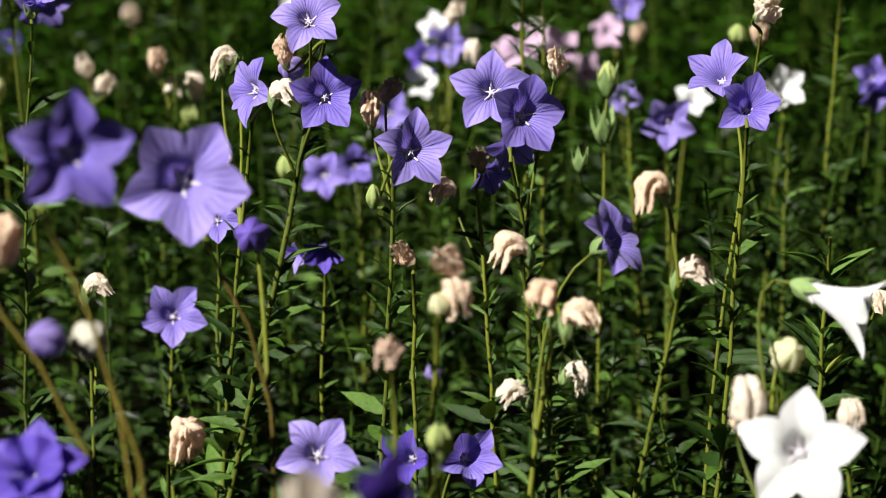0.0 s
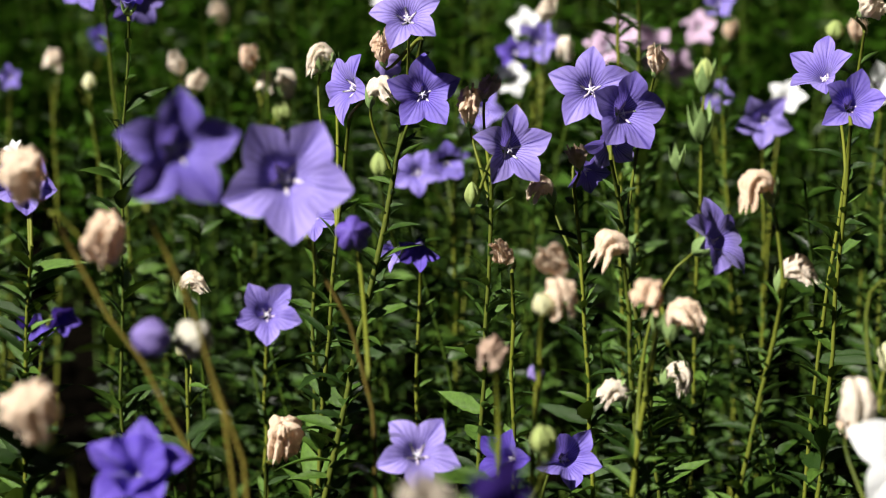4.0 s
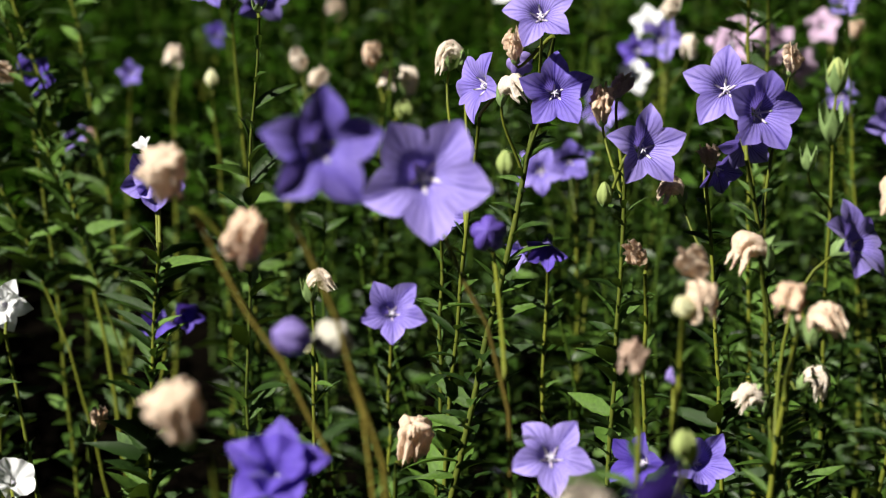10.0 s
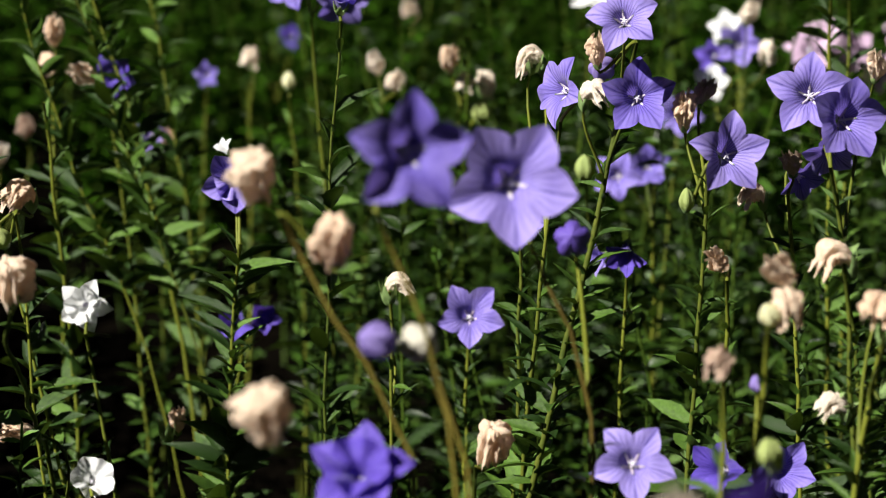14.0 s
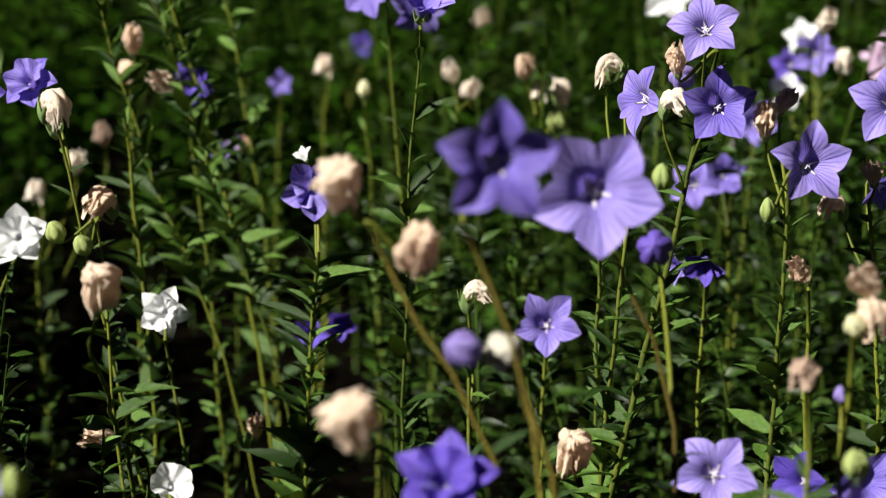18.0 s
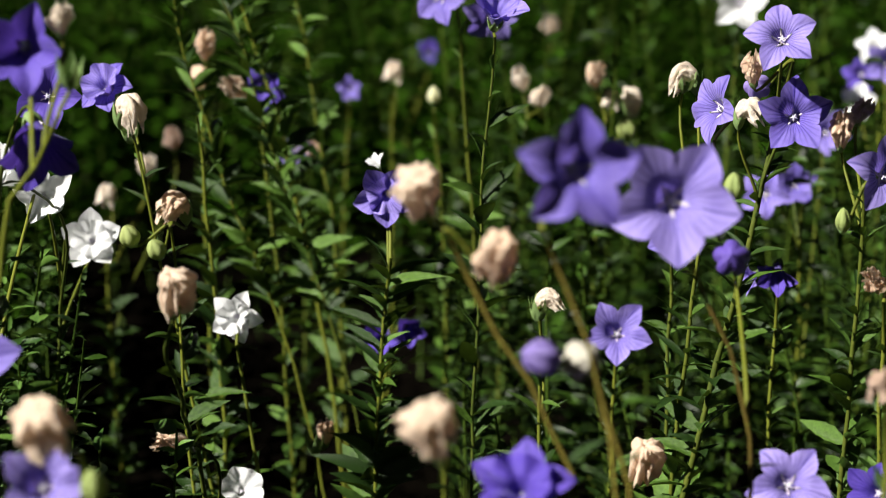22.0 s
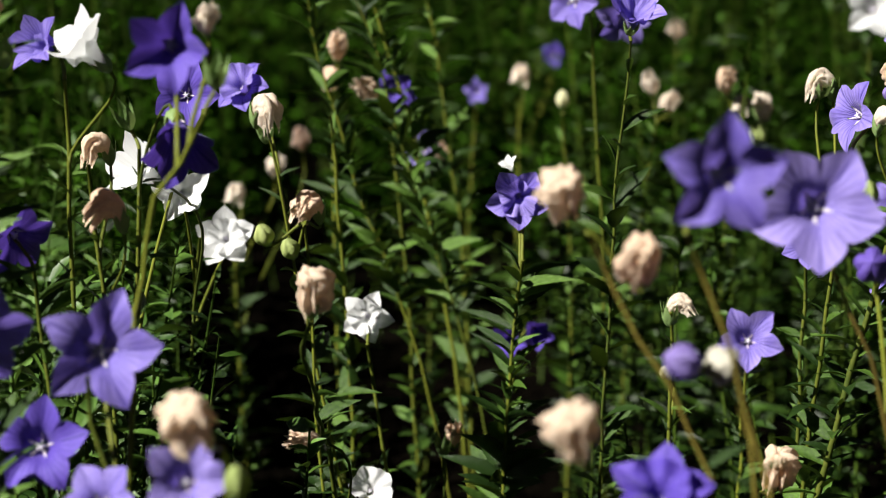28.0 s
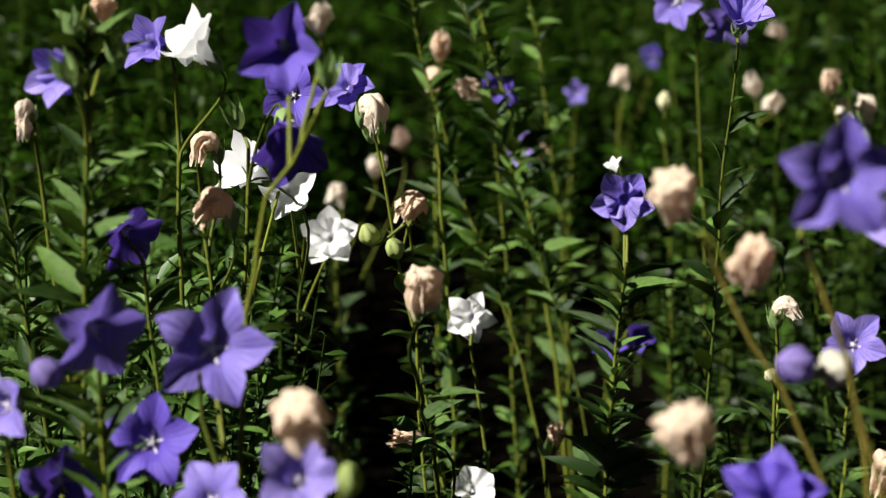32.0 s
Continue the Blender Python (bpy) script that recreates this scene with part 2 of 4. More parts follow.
# ---------------------------------------------------------------- flowers
def corolla_mesh(name, rng, material, steep=62.0, flat=8.0, curl=-12.0, notch=0.66, ruffle=0.02):
    """A five-lobed bell of radius 1, opening along +Z from the origin: a deep throat, broad pointed lobes with a keel."""
    K, PER, STEPS = 14, 16, 12
    N = 5 * PER
    lift = [rng.uniform(-13, 13) for _ in range(5)]
    curls = [curl + rng.uniform(-26, 22) for _ in range(5)]
    long = [rng.uniform(0.92, 1.08) for _ in range(5)]
    lean = [rng.uniform(-0.09, 0.09) for _ in range(5)]
    twist = [rng.uniform(-0.10, 0.10) for _ in range(5)]
    off = [rng.uniform(-1, 1) for _ in range(3)]
    verts, uvs, faces = [], [], []
    for k in range(K + 1):
        v = (k / K) ** 0.9
        for i in range(N):
            u = i / N
            lobe = int(u * 5) % 5
            q = (u * 5) % 1 - 0.5
            a = abs(q) * 2
            # ovate lobes with bowed sides that draw out into a point
            reach = notch + (1 - notch) * long[lobe] * (0.82 * (1 - a ** 1.12) ** 0.84 + 0.18 * max(0.0, 1 - 3.2 * a) ** 1.2)
            s = v * reach
            r = h = 0.0
            for j in range(STEPS):
                e = (j + 0.5) / STEPS * s
                w = min(1.0, max(0.0, (e - 0.19) / 0.42))
                ang = steep + (flat + lift[lobe] * (1 - a) - steep) * (w * w * (3 - 2 * w))
                if e > 0.56:
                    ang += curls[lobe] * (e - 0.56) / 0.44 * (1 - 0.6 * a)
                r += math.cos(radians(ang)) * s / STEPS
                h += math.sin(radians(ang)) * s / STEPS
            outer = max(0.0, s - 0.45) / 0.55
            h -= 0.06 * (1 - a) ** 2 * v - 0.05 * a * outer
            h += ruffle * math.sin(u * 44 + off[0] * 9) * v * v + 0.05 * off[1] * math.sin(2 * math.pi * u + off[2] * 3) * v
            h += twist[lobe] * 2.0 * q * outer
            r = 0.07 + r
            w = 2 * math.pi * u + 0.04 * off[2] * v + lean[lobe] * outer * outer * (1 - a)
            verts.append(Vector((r * math.cos(w), r * math.sin(w), h)))
            uvs.append((u, v))
    for k in range(K):
        for i in range(N):
            j = (i + 1) % N
            faces.append((k * N + i, k * N + j, (k + 1) * N + j, (k + 1) * N + i))
    tip = sum(verts[K * N + PER * j + PER // 2].xy.length for j in range(5)) / 5
    me = mesh_of(name, [p / tip for p in verts], faces, material, uvs)
    # the seam column of the coordinates runs on instead of jumping back
    layer = me.uv_layers[0].data
    for p in me.polygons:
        us = [layer[l].uv[0] for l in p.loop_indices]
        if max(us) - min(us) > 0.5:
            for l in p.loop_indices:
                if layer[l].uv[0] < 0.5:
                    layer[l].uv[0] += 1.0
    return me


def pistil_mesh():
    verts, faces = tube([Vector((0, 0, z)) for z in (0.0, 0.16, 0.34, 0.40)], [0.05, 0.04, 0.045, 0.05])
    for k in range(5):
        w = 2 * math.pi * k / 5
        d = Vector((math.cos(w), math.sin(w), 0))
        pts = [Vector((0, 0, 0.38)) + d * r + Vector((0, 0, z)) for r, z in ((0.0, 0), (0.07, 0.035), (0.14, 0.03), (0.19, -0.01))]
        v2, f2 = tube(pts, [0.034, 0.036, 0.03, 0.012], 5)
        faces += [tuple(i + len(verts) for i in f) for f in f2]
        verts += v2
    return mesh_of("pistil", verts, faces, PISTIL)


def stamens_mesh():
    verts, faces = [], []
    for k in range(5):
        w = 2 * math.pi * (k + 0.5) / 5
        d = Vector((math.cos(w), math.sin(w), 0))
        pts = [d * r + Vector((0, 0, z)) for r, z in ((0.04, 0.02), (0.12, 0.10), (0.19, 0.20), (0.26, 0.27))]
        v2, f2 = tube(pts, [0.02, 0.028, 0.03, 0.016], 5)
        faces += [tuple(i + len(verts) for i in f) for f in f2]
        verts += v2
    return mesh_of("stamen_ring", verts, faces, STAMEN)


def calyx_mesh():
    """A green cup with five pointed sepals, mouth along +Z at the origin, the stalk's end below."""
    K, N = 6, 20
    verts, faces = [], []
    for k in range(K + 1):
        v = k / K
        for i in range(N):
            u = i / N
            a = abs((u * 5) % 1 - 0.5) * 2
            z = -0.30 + v * (0.30 + 0.34 * (1 - a) ** 1.3)
            r = 0.05 + 0.17 * math.sin(min(1.0, v * 1.25) * math.pi / 2) + 0.05 * v * (1 - a)
            w = 2 * math.pi * u
            verts.append(Vector((r * math.cos(w), r * math.sin(w), z)))
    for k in range(K):
        for i in range(N):
            j = (i + 1) % N
            faces.append((k * N + i, k * N + j, (k + 1) * N + j, (k + 1) * N + i))
    faces.append(tuple(reversed(range(N))))
    return mesh_of("calyx", verts, faces, CALYX)


def withered_mesh(name, rng, material):
    """A collapsed, twisted corolla: a creased tube that sags from its base along +Z and ends in curled rags."""
    K, N = 20, 54
    ph = [rng.uniform(0, 6.28) for _ in range(6)]
    sag = Vector((rng.uniform(-0.35, 0.35), rng.uniform(-0.35, 0.35), 0))
    twist = rng.uniform(-1.6, 1.6)
    seed = Vector((rng.uniform(0, 50), rng.uniform(0, 50), 0))
    wide = rng.uniform(0.20, 0.32)
    verts, faces, uvs = [], [], []
    for k in range(K + 1):
        v = k / K
        body = 0.16 + wide * math.sin(min(1, v * 1.35) * math.pi * 0.62) ** 1.2
        if v > 0.7:
            body *= 1 - 0.30 * (v - 0.7) / 0.3
        for i in range(N):
            u = i / N
            w = 2 * math.pi * u + twist * v
            fold = 1 + v * (0.20 * math.sin(5 * w + ph[0]) + 0.22 * math.sin(9 * w + ph[1] + 3 * v) + 0.14 * math.sin(16 * w + ph[2] - 5 * v))
            p = Vector((math.cos(w), math.sin(w), v * 2.4))
            n = noise.noise(p * 2.1 + seed) * 0.55 - abs(noise.noise(p * 3.6 + seed)) * 1.15 + 0.28
            r = max(0.03, body * (fold + n * v))
            rag = 0.12 * math.sin(5 * w + ph[3]) + 0.10 * math.sin(11 * w + ph[4])
            z = 1.25 * v + rag * v ** 3 + 0.06 * noise.noise(p * 4 + seed)
            c = sag * v * v
            verts.append(Vector((r * math.cos(w) + c.x, r * math.sin(w) + c.y, z)))
            uvs.append((u, v))
    for k in range(K):
        for i in range(N):
            j = (i + 1) % N
            faces.append((k * N + i, k * N + j, (k + 1) * N + j, (k + 1) * N + i))
    return mesh_of(name, verts, faces, material, uvs)


def drooped_mesh(name, rng, material):
    """A dead flower whose lobes have folded outwards and hang as a creased, ragged bell round the tube; it stands along +Z."""
    drop = [rng.uniform(0.75, 1.15) for _ in range(5)]
    K, N = 26, 54
    ph = [rng.uniform(0, 6.28) for _ in range(6)]
    seed = Vector((rng.uniform(0, 50), rng.uniform(0, 50), 0))
    wide, hang, tilt = rng.uniform(0.36, 0.48), rng.uniform(0.8, 1.1), rng.uniform(0, 6.28)
    verts, faces, uvs = [], [], []
    for k in range(K + 1):
        v = k / K
        for i in range(N):
            u = i / N
            w = 2 * math.pi * u
            side = 1 + 0.32 * math.cos(w - tilt)
            if v < 0.4:
                q = v / 0.4
                r, z = 0.12 * (1 - q) + 0.03, 1.12 * q
            else:
                q = (v - 0.4) / 0.6
                r = 0.03 + (wide + 0.1) * math.sin(min(1, q * 1.5) * math.pi / 2) * side - 0.12 * q * q
                z = 1.12 + 0.14 * math.sin(q * math.pi) - hang * drop[int(u * 5) % 5] * q * q * (1 + 0.14 * math.sin(5 * w + ph[3]) + 0.10 * math.sin(11 * w + ph[4]))
            p = Vector((math.cos(w), math.sin(w), v * 2.6))
            fold = 1 + v * (0.20 * math.sin(5 * w + ph[0]) + 0.16 * math.sin(8 * w + ph[1] + 2 * v) + 0.10 * math.sin(15 * w + ph[2] - 4 * v))
            n = noise.noise(p * 1.9 + seed) * 0.45 - abs(noise.noise(p * 3.4 + seed)) * 0.85 + 0.18
            r = max(0.03, r * (fold + n * v))
            z += 0.10 * noise.noise(p * 3 + seed) * v
            verts.append(Vector((r * math.cos(w), r * math.sin(w), z)))
            uvs.append((u, v))
    for k in range(K):
        for i in range(N):
            j = (i + 1) % N
            faces.append((k * N + i, k * N + j, (k + 1) * N + j, (k + 1) * N + i))
    return mesh_of(name, verts, faces, material, uvs)


def flopped_mesh(name, rng, material):
    """A dead flower that has gone limp above its calyx and hangs over towards +X: a flattened, creased rag with a torn hem."""
    K, N = 24, 44
    ph = [rng.uniform(0, 6.28) for _ in range(6)]
    seed = Vector((rng.uniform(0, 50), rng.uniform(0, 50), 0))
    far, wide, flat = rng.uniform(1.9, 2.75), rng.uniform(0.26, 0.36), rng.uniform(0.5, 0.8)
    c, verts, faces, uvs = Vector((0, 0, 0)), [], [], []
    for k in range(K + 1):
        v = k / K
        th = 0.1 + far * min(1.0, v * 1.25) ** 1.4
        d = Vector((math.sin(th), 0, math.cos(th)))
        if k:
            c = c + d * 1.45 / K
        e = Vector((math.cos(th), 0, -math.sin(th)))
        body = 0.12 + wide * math.sin(min(1.0, v * 1.5) * math.pi / 2) ** 0.8 * (1 - 0.35 * max(0.0, v - 0.7) / 0.3)
        for i in range(N):
            u = i / N
            w = 2 * math.pi * u
            p = Vector((math.cos(w), math.sin(w), v * 2.4))
            fold = 1 + v * (0.26 * math.sin(5 * w + ph[0]) + 0.20 * math.sin(8 * w + ph[1] + 3 * v) + 0.12 * math.sin(15 * w + ph[2] - 5 * v))
            n = noise.noise(p * 1.9 + seed) * 0.5 - abs(noise.noise(p * 3.4 + seed)) * 0.9 + 0.22
            r = max(0.03, body * (fold + n * v))
            rag = (0.26 * math.sin(5 * w + ph[3]) + 0.14 * math.sin(11 * w + ph[4])) * v ** 4
            q = c + Vector((0, 1, 0)) * r * math.sin(w) + e * r * math.cos(w) * (1 - (1 - flat) * v) + d * rag
            verts.append(q)
            uvs.append((u, v))
    for k in range(K):
        for i in range(N):
            j = (i + 1) % N
            faces.append((k * N + i, k * N + j, (k + 1) * N + j, (k + 1) * N + i))
    return mesh_of(name, verts, faces, material, uvs)


def bud_mesh(name, material, point=0.25):
    """A swollen balloon bud: five puffed sides with seams that meet at a blunt tip."""
    K, N = 14, 30
    verts, faces = [], []
    for k in range(K + 1):
        v = k / K
        z = -1 + 2 * v
        prof = math.sqrt(max(0.0, 1 - z * z)) if 0 < k < K else 0.02
        for i in range(N):
            u = i / N
            a = abs((u * 5) % 1 - 0.5) * 2
            r = prof * (0.76 + 0.24 * (1 - a ** 2.5)) * (1 - 0.10 * (z > 0) * z)
            w = 2 * math.pi * u
            verts.append(Vector((r * math.cos(w), r * math.sin(w), z + (point * max(0, z) ** 5))))
    for k in range(K):
        for i in range(N):
            j = (i + 1) % N
            faces.append((k * N + i, k * N + j, (k + 1) * N + j, (k + 1) * N + i))
    return mesh_of(name, verts, faces, material)


def leaf_mesh(rng, material=LEAF, n=9):
    """A lance-shaped leaf of length 1 along +Y, folded along its midrib, arching, with small teeth."""
    arch, fold, bend = rng.uniform(0.10, 0.38), rng.uniform(0.25, 0.55), rng.uniform(-0.12, 0.12)
    broad = rng.uniform(0.13, 0.19)
    verts, faces = [], []
    for i in range(n + 1):
        t = i / n
        w = broad * math.sin(math.pi * (0.04 + 0.96 * t) ** 0.78) * (1.0 + (0.09 if i % 2 else -0.05)) if i < n else 0.002
        z = -arch * t * t
        c = bend * t * t
        verts += [Vector((c - w, t - 0.015 * (i % 2), z + fold * w)), Vector((c, t, z)), Vector((c + w, t - 0.015 * (i % 2), z + fold * w))]
    for i in range(n):
        a = i * 3
        faces += [(a, a + 1, a + 4, a + 3), (a + 1, a + 2, a + 5, a + 4)]
    return mesh_of("leaf", verts, faces, material)


rng = random.Random(7)
STAR = {c: [corolla_mesh("flower", rng, m, rng.uniform(58, 66), rng.uniform(14, 26), rng.uniform(-34, -8), rng.uniform(0.63, 0.70)) for _ in range(7)] for c, m in PETALS.items()}
CUP = {c: [corolla_mesh("flower", rng, m, 72, rng.uniform(40, 50), rng.uniform(-18, 6), 0.68) for _ in range(4)] for c, m in PETALS.items()}
BELL = {c: [corolla_mesh("flower", rng, m, 78, rng.uniform(56, 64), rng.uniform(-70, -44), 0.66) for _ in range(3)] for c, m in PETALS.items()}
ROUND = {c: [corolla_mesh("flower", rng, m, 66, rng.uniform(18, 26), 6, 0.82, 0.06) for _ in range(3)] for c, m in PETALS.items()}
OPENINGS = {"star": STAR, "cup": CUP, "bell": BELL, "round": ROUND}
RAGS = {c: [withered_mesh("withered_flower", rng, m) for _ in range(7)] for c, m in WITHERED.items()}
DROOPS = {c: [drooped_mesh("withered_flower", rng, m) for _ in range(8)] for c, m in WITHERED.items()}
FLOPS = {c: [flopped_mesh("withered_flower", rng, m) for _ in range(8)] for c, m in WITHERED.items()}
BALLOONS = {c: bud_mesh("bud", m) for c, m in BUDS.items()}
PISTIL_MESH, STAMENS_MESH, CALYX_MESH = pistil_mesh(), stamens_mesh(), calyx_mesh()
LEAVES = [leaf_mesh(rng) for _ in range(10)]
PLAIN_LEAVES = [leaf_mesh(rng, LEAF, 3) for _ in range(8)]


# ---------------------------------------------------------------- plants
def away(az, el):
    """A direction: az degrees to the right of the garden path's side (-Y), el degrees up."""
    return Vector((math.sin(radians(az)) * math.cos(radians(el)), -math.cos(radians(az)) * math.cos(radians(el)), math.sin(radians(el))))


def bent(knots, t):
    """The point at share t of a smooth line through the knots, from the soil up."""
    reach = [0.0]
    for a, b in zip(knots, knots[1:]):
        reach.append(reach[-1] + (b - a).length)
    d = t * reach[-1]
    i = max(k for k in range(len(knots) - 1) if reach[k] <= d + 1e-9)
    s = (d - reach[i]) / (reach[i + 1] - reach[i])
    p1, p2 = knots[i], knots[i + 1]
    p0 = knots[i - 1] if i else p1 * 2 - p2
    p3 = knots[i + 2] if i + 2 < len(knots) else p2 * 2 - p1
    return 0.5 * (p1 * 2 + (p2 - p0) * s + (p0 * 2 - p1 * 5 + p2 * 4 - p3) * s * s + (p1 * 3 - p0 - p2 * 3 + p3) * s ** 3)


class Plant:
    """One stalk with its leaves, standing in the soil; its heads hang on it as parts."""

    def __init__(self, top, foot, label, seed, leaves=40, leaf_size=0.031, thick=0.0020, bare=0.0, old=False, bow=0.02, leafy_from=0.30, group="balloon flower plants", via=(), leafy=False):
        self.rng = random.Random(seed)
        g = self.rng
        self.top = Vector(top)
        self.thing = new("balloon_flower_plant")
        self.base = Vector((foot[0], foot[1], 0.0))
        self.thing.location = self.base
        tagged(self.thing, label, "flower plant", group)
        side = Vector((g.uniform(-1, 1), g.uniform(-1, 1), 0)) * bow
        n = 24 if via else 16
        knots = [self.base, *(Vector(k) for k in via), self.top]
        if via:
            side = Vector((0, 0, 0))
        self.line = []
        for i in range(n + 1):
            t = i / n
            p = bent(knots, t) + side * math.sin(math.pi * t)
            kink = 0.0016 if 0 < i < n else 0.0
            self.line.append(p + Vector((g.uniform(-kink, kink), g.uniform(-kink, kink), 0)))
        radii = [thick * (1.25 - 0.55 * i / n) * (1.12 if i % 2 else 1.0) for i in range(n + 1)]
        v, f = tube([p - self.base for p in self.line], radii, 7)
        part("stem", mesh_of("stem", v, f, STEM_OLD if old else STEM), self.thing)
        self.leaf_row(leaves, leaf_size, bare, leafy_from, leafy)

    def along(self, t):
        x = max(0.0, min(0.9999, t)) * (len(self.line) - 1)
        i = int(x)
        return self.line[i].lerp(self.line[i + 1], x - i)

    def leaf_row(self, count, size, bare, low, leafy):
        g = self.rng
        turn = g.uniform(0, 360)
        count = int(count * 2.6)
        for i in range(count):
            t = low + (0.985 - bare - low) * (i + g.uniform(-0.3, 0.3)) / max(1, count)
            turn += 137.5 + g.uniform(-25, 25)
            above = max(0.0, (t - 0.62) / 0.38) * (0.4 if leafy else 1.0)
            if g.random() < 0.28 * above:
                continue
            grow = 1.25 - 0.75 * above
            s = size * grow * g.uniform(0.55, 1.4)
            up = g.uniform(28, 64) if leafy else g.uniform(12, 56) + 14 * above
            m = Matrix.Translation(self.along(t) - self.base) @ pose(0, 0, 0, 0, 0, turn) @ pose(0, 0.001, 0, up, g.uniform(-45, 45), g.uniform(-20, 20))
            narrow = g.uniform(0.55, 0.85) if t > 0.8 else g.uniform(0.8, 1.15)
            part("leaf", g.choice(LEAVES), self.thing, m @ Matrix.Diagonal((s * narrow, s, s, 1)))

    def stalk_to(self, end, axis, thick=0.0012, drop=0.07, tip=False):
        """A pedicel from the stem to the back of a head."""
        if (self.top - end).length < 0.004:
            return
        tip = tip or (self.top - end).length < 0.045
        drop = max(drop, 0.9 * (end - self.top).xy.length)
        height = max(0.2, end.z - drop)
        t = min(0.995, height / max(0.05, self.top.z)) if not tip else 0.999
        a = self.along(t)
        pts = []
        for i in range(9):
            s = i / 8
            c1, c2 = a + Vector((0, 0, 0.25 * (end - a).length)), end - axis * 0.3 * (end - a).length
            pts.append(a * (1 - s) ** 3 + c1 * 3 * s * (1 - s) ** 2 + c2 * 3 * s * s * (1 - s) + end * s ** 3)
        v, f = tube([p - self.base for p in pts], [thick * (1.3 - 0.4 * i / 8) for i in range(9)], 6)
        part("pedicel", mesh_of("pedicel", v, f, STEM), self.thing)

    def flower(self, x, y, z, az=0, el=15, across=0.056, colour="violet", form="star", spin=None, double=False, drop=0.07):
        """An open flower whose throat lies at x, y, z and that faces az, el."""
        g = self.rng
        axis, r = away(az, el), across / 2
        centre = Vector((x, y, z))
        back = centre - axis * r * (0.42 if form == "star" else 0.55)
        spin = g.uniform(0, 72) if spin is None else spin
        m = Matrix.Translation(back - self.base) @ frame_of(axis, spin) @ Matrix.Scale(r, 4)
        head = part("flower", g.choice(OPENINGS[form][colour]), self.thing, m, colour.replace("deep", "deep violet") + " five-lobed flower")
        if double:
            part("inner_petals", g.choice(OPENINGS["round"][colour]), head, pose(0, 0, 0.10, 0, 0, 36) @ Matrix.Diagonal((0.66, 0.66, 0.95, 1)))
        part("pistil", PISTIL_MESH, head, pose(0, 0, 0.03, 0, 0, g.uniform(0, 72)) @ Matrix.Scale(g.uniform(0.44, 0.70), 4))
        part("stamen_ring", STAMENS_MESH, head, pose(0, 0, 0.02))
        part("calyx", CALYX_MESH, head, pose(0, 0, 0.02))
        self.stalk_to(back - axis * r * 0.24, axis, drop=drop)
        return head

    def withered(self, x, y, z, az=0, el=-50, length=0.028, colour="tan", fat=1.1, drop=0.06, dome=False):
        """A withered flower whose middle lies at x, y, z: a dome of hanging lobes, a rag flopped over towards az, or a crumpled tube along az, el."""
        g = self.rng
        if el < -15 and dome:
            rags, rise, s, thin = DROOPS, 62 + g.uniform(-10, 10), length / 1.28, 0.74
        elif el < -15:
            rags, rise, s, thin = FLOPS, 78 + g.uniform(-8, 8), length / 1.50, 0.74
        else:
            rags, rise, s, thin = RAGS, el, length / 1.3, 0.8
        axis = away(az, rise)
        back = Vector((x, y, z)) - axis * length * (0.40 if el < -15 else 0.5)
        ahead = away(az, 0)
        if el < -15 and not dome:
            back -= ahead * length * 0.34
        side = axis.cross(ahead).normalized() if rise < 89 else Vector((0, 1, 0))
        turn = Matrix((side.cross(axis), side, axis)).transposed().to_4x4()
        if rags is not FLOPS:
            turn = turn @ pose(0, 0, 0, 0, 0, g.uniform(0, 360))
        m = Matrix.Translation(back - self.base) @ turn @ Matrix.Diagonal((s * fat * thin, s * fat * thin, s, 1))
        head = part("withered_flower", g.choice(rags[colour]), self.thing, m, "crumpled " + colour + " withered flower")
        part("calyx", CALYX_MESH, head, pose(0, 0, 0.04) @ Matrix.Diagonal((1.25, 1.25, 1.35, 1) if rags is FLOPS else (0.95, 0.95, 0.8, 1)))
        self.stalk_to(back - axis * s * (0.34 if rags is FLOPS else 0.2), axis, drop=drop)
        return head

    def bud(self, x, y, z, az=0, el=70, size=0.018, colour="green", tall=1.0, drop=0.05):
        g = self.rng
        axis, r = away(az, el), size / 2
        m = Matrix.Translation(Vector((x, y, z)) - self.base) @ frame_of(axis, g.uniform(0, 72)) @ Matrix.Diagonal((r, r, r * tall, 1))
        head = part("bud", BALLOONS[colour], self.thing, m, colour.replace("deep", "deep violet") + " balloon-shaped bud")
        part("calyx", CALYX_MESH, head, pose(0, 0, -0.86) @ Matrix.Diagonal((2.6, 2.6, 1.5, 1)))
        self.stalk_to(Vector((x, y, z)) - axis * r * tall * 1.1, axis, drop=drop)
        return head

    def pod(self, x, y, z, az=0, el=70, size=0.016, drop=0.05):
        """A green seed cup left after the petals fell."""
        axis = away(az, el)
        m = Matrix.Translation(Vector((x, y, z)) - self.base) @ frame_of(axis, self.rng.uniform(0, 72)) @ Matrix.Diagonal((size * 1.9, size * 1.9, size * 2.4, 1))
        head = part("seed_pod", CALYX_MESH, self.thing, m, "green seed cup")
        self.stalk_to(Vector((x, y, z)) - axis * size * 0.6, axis, drop=drop)
        return head


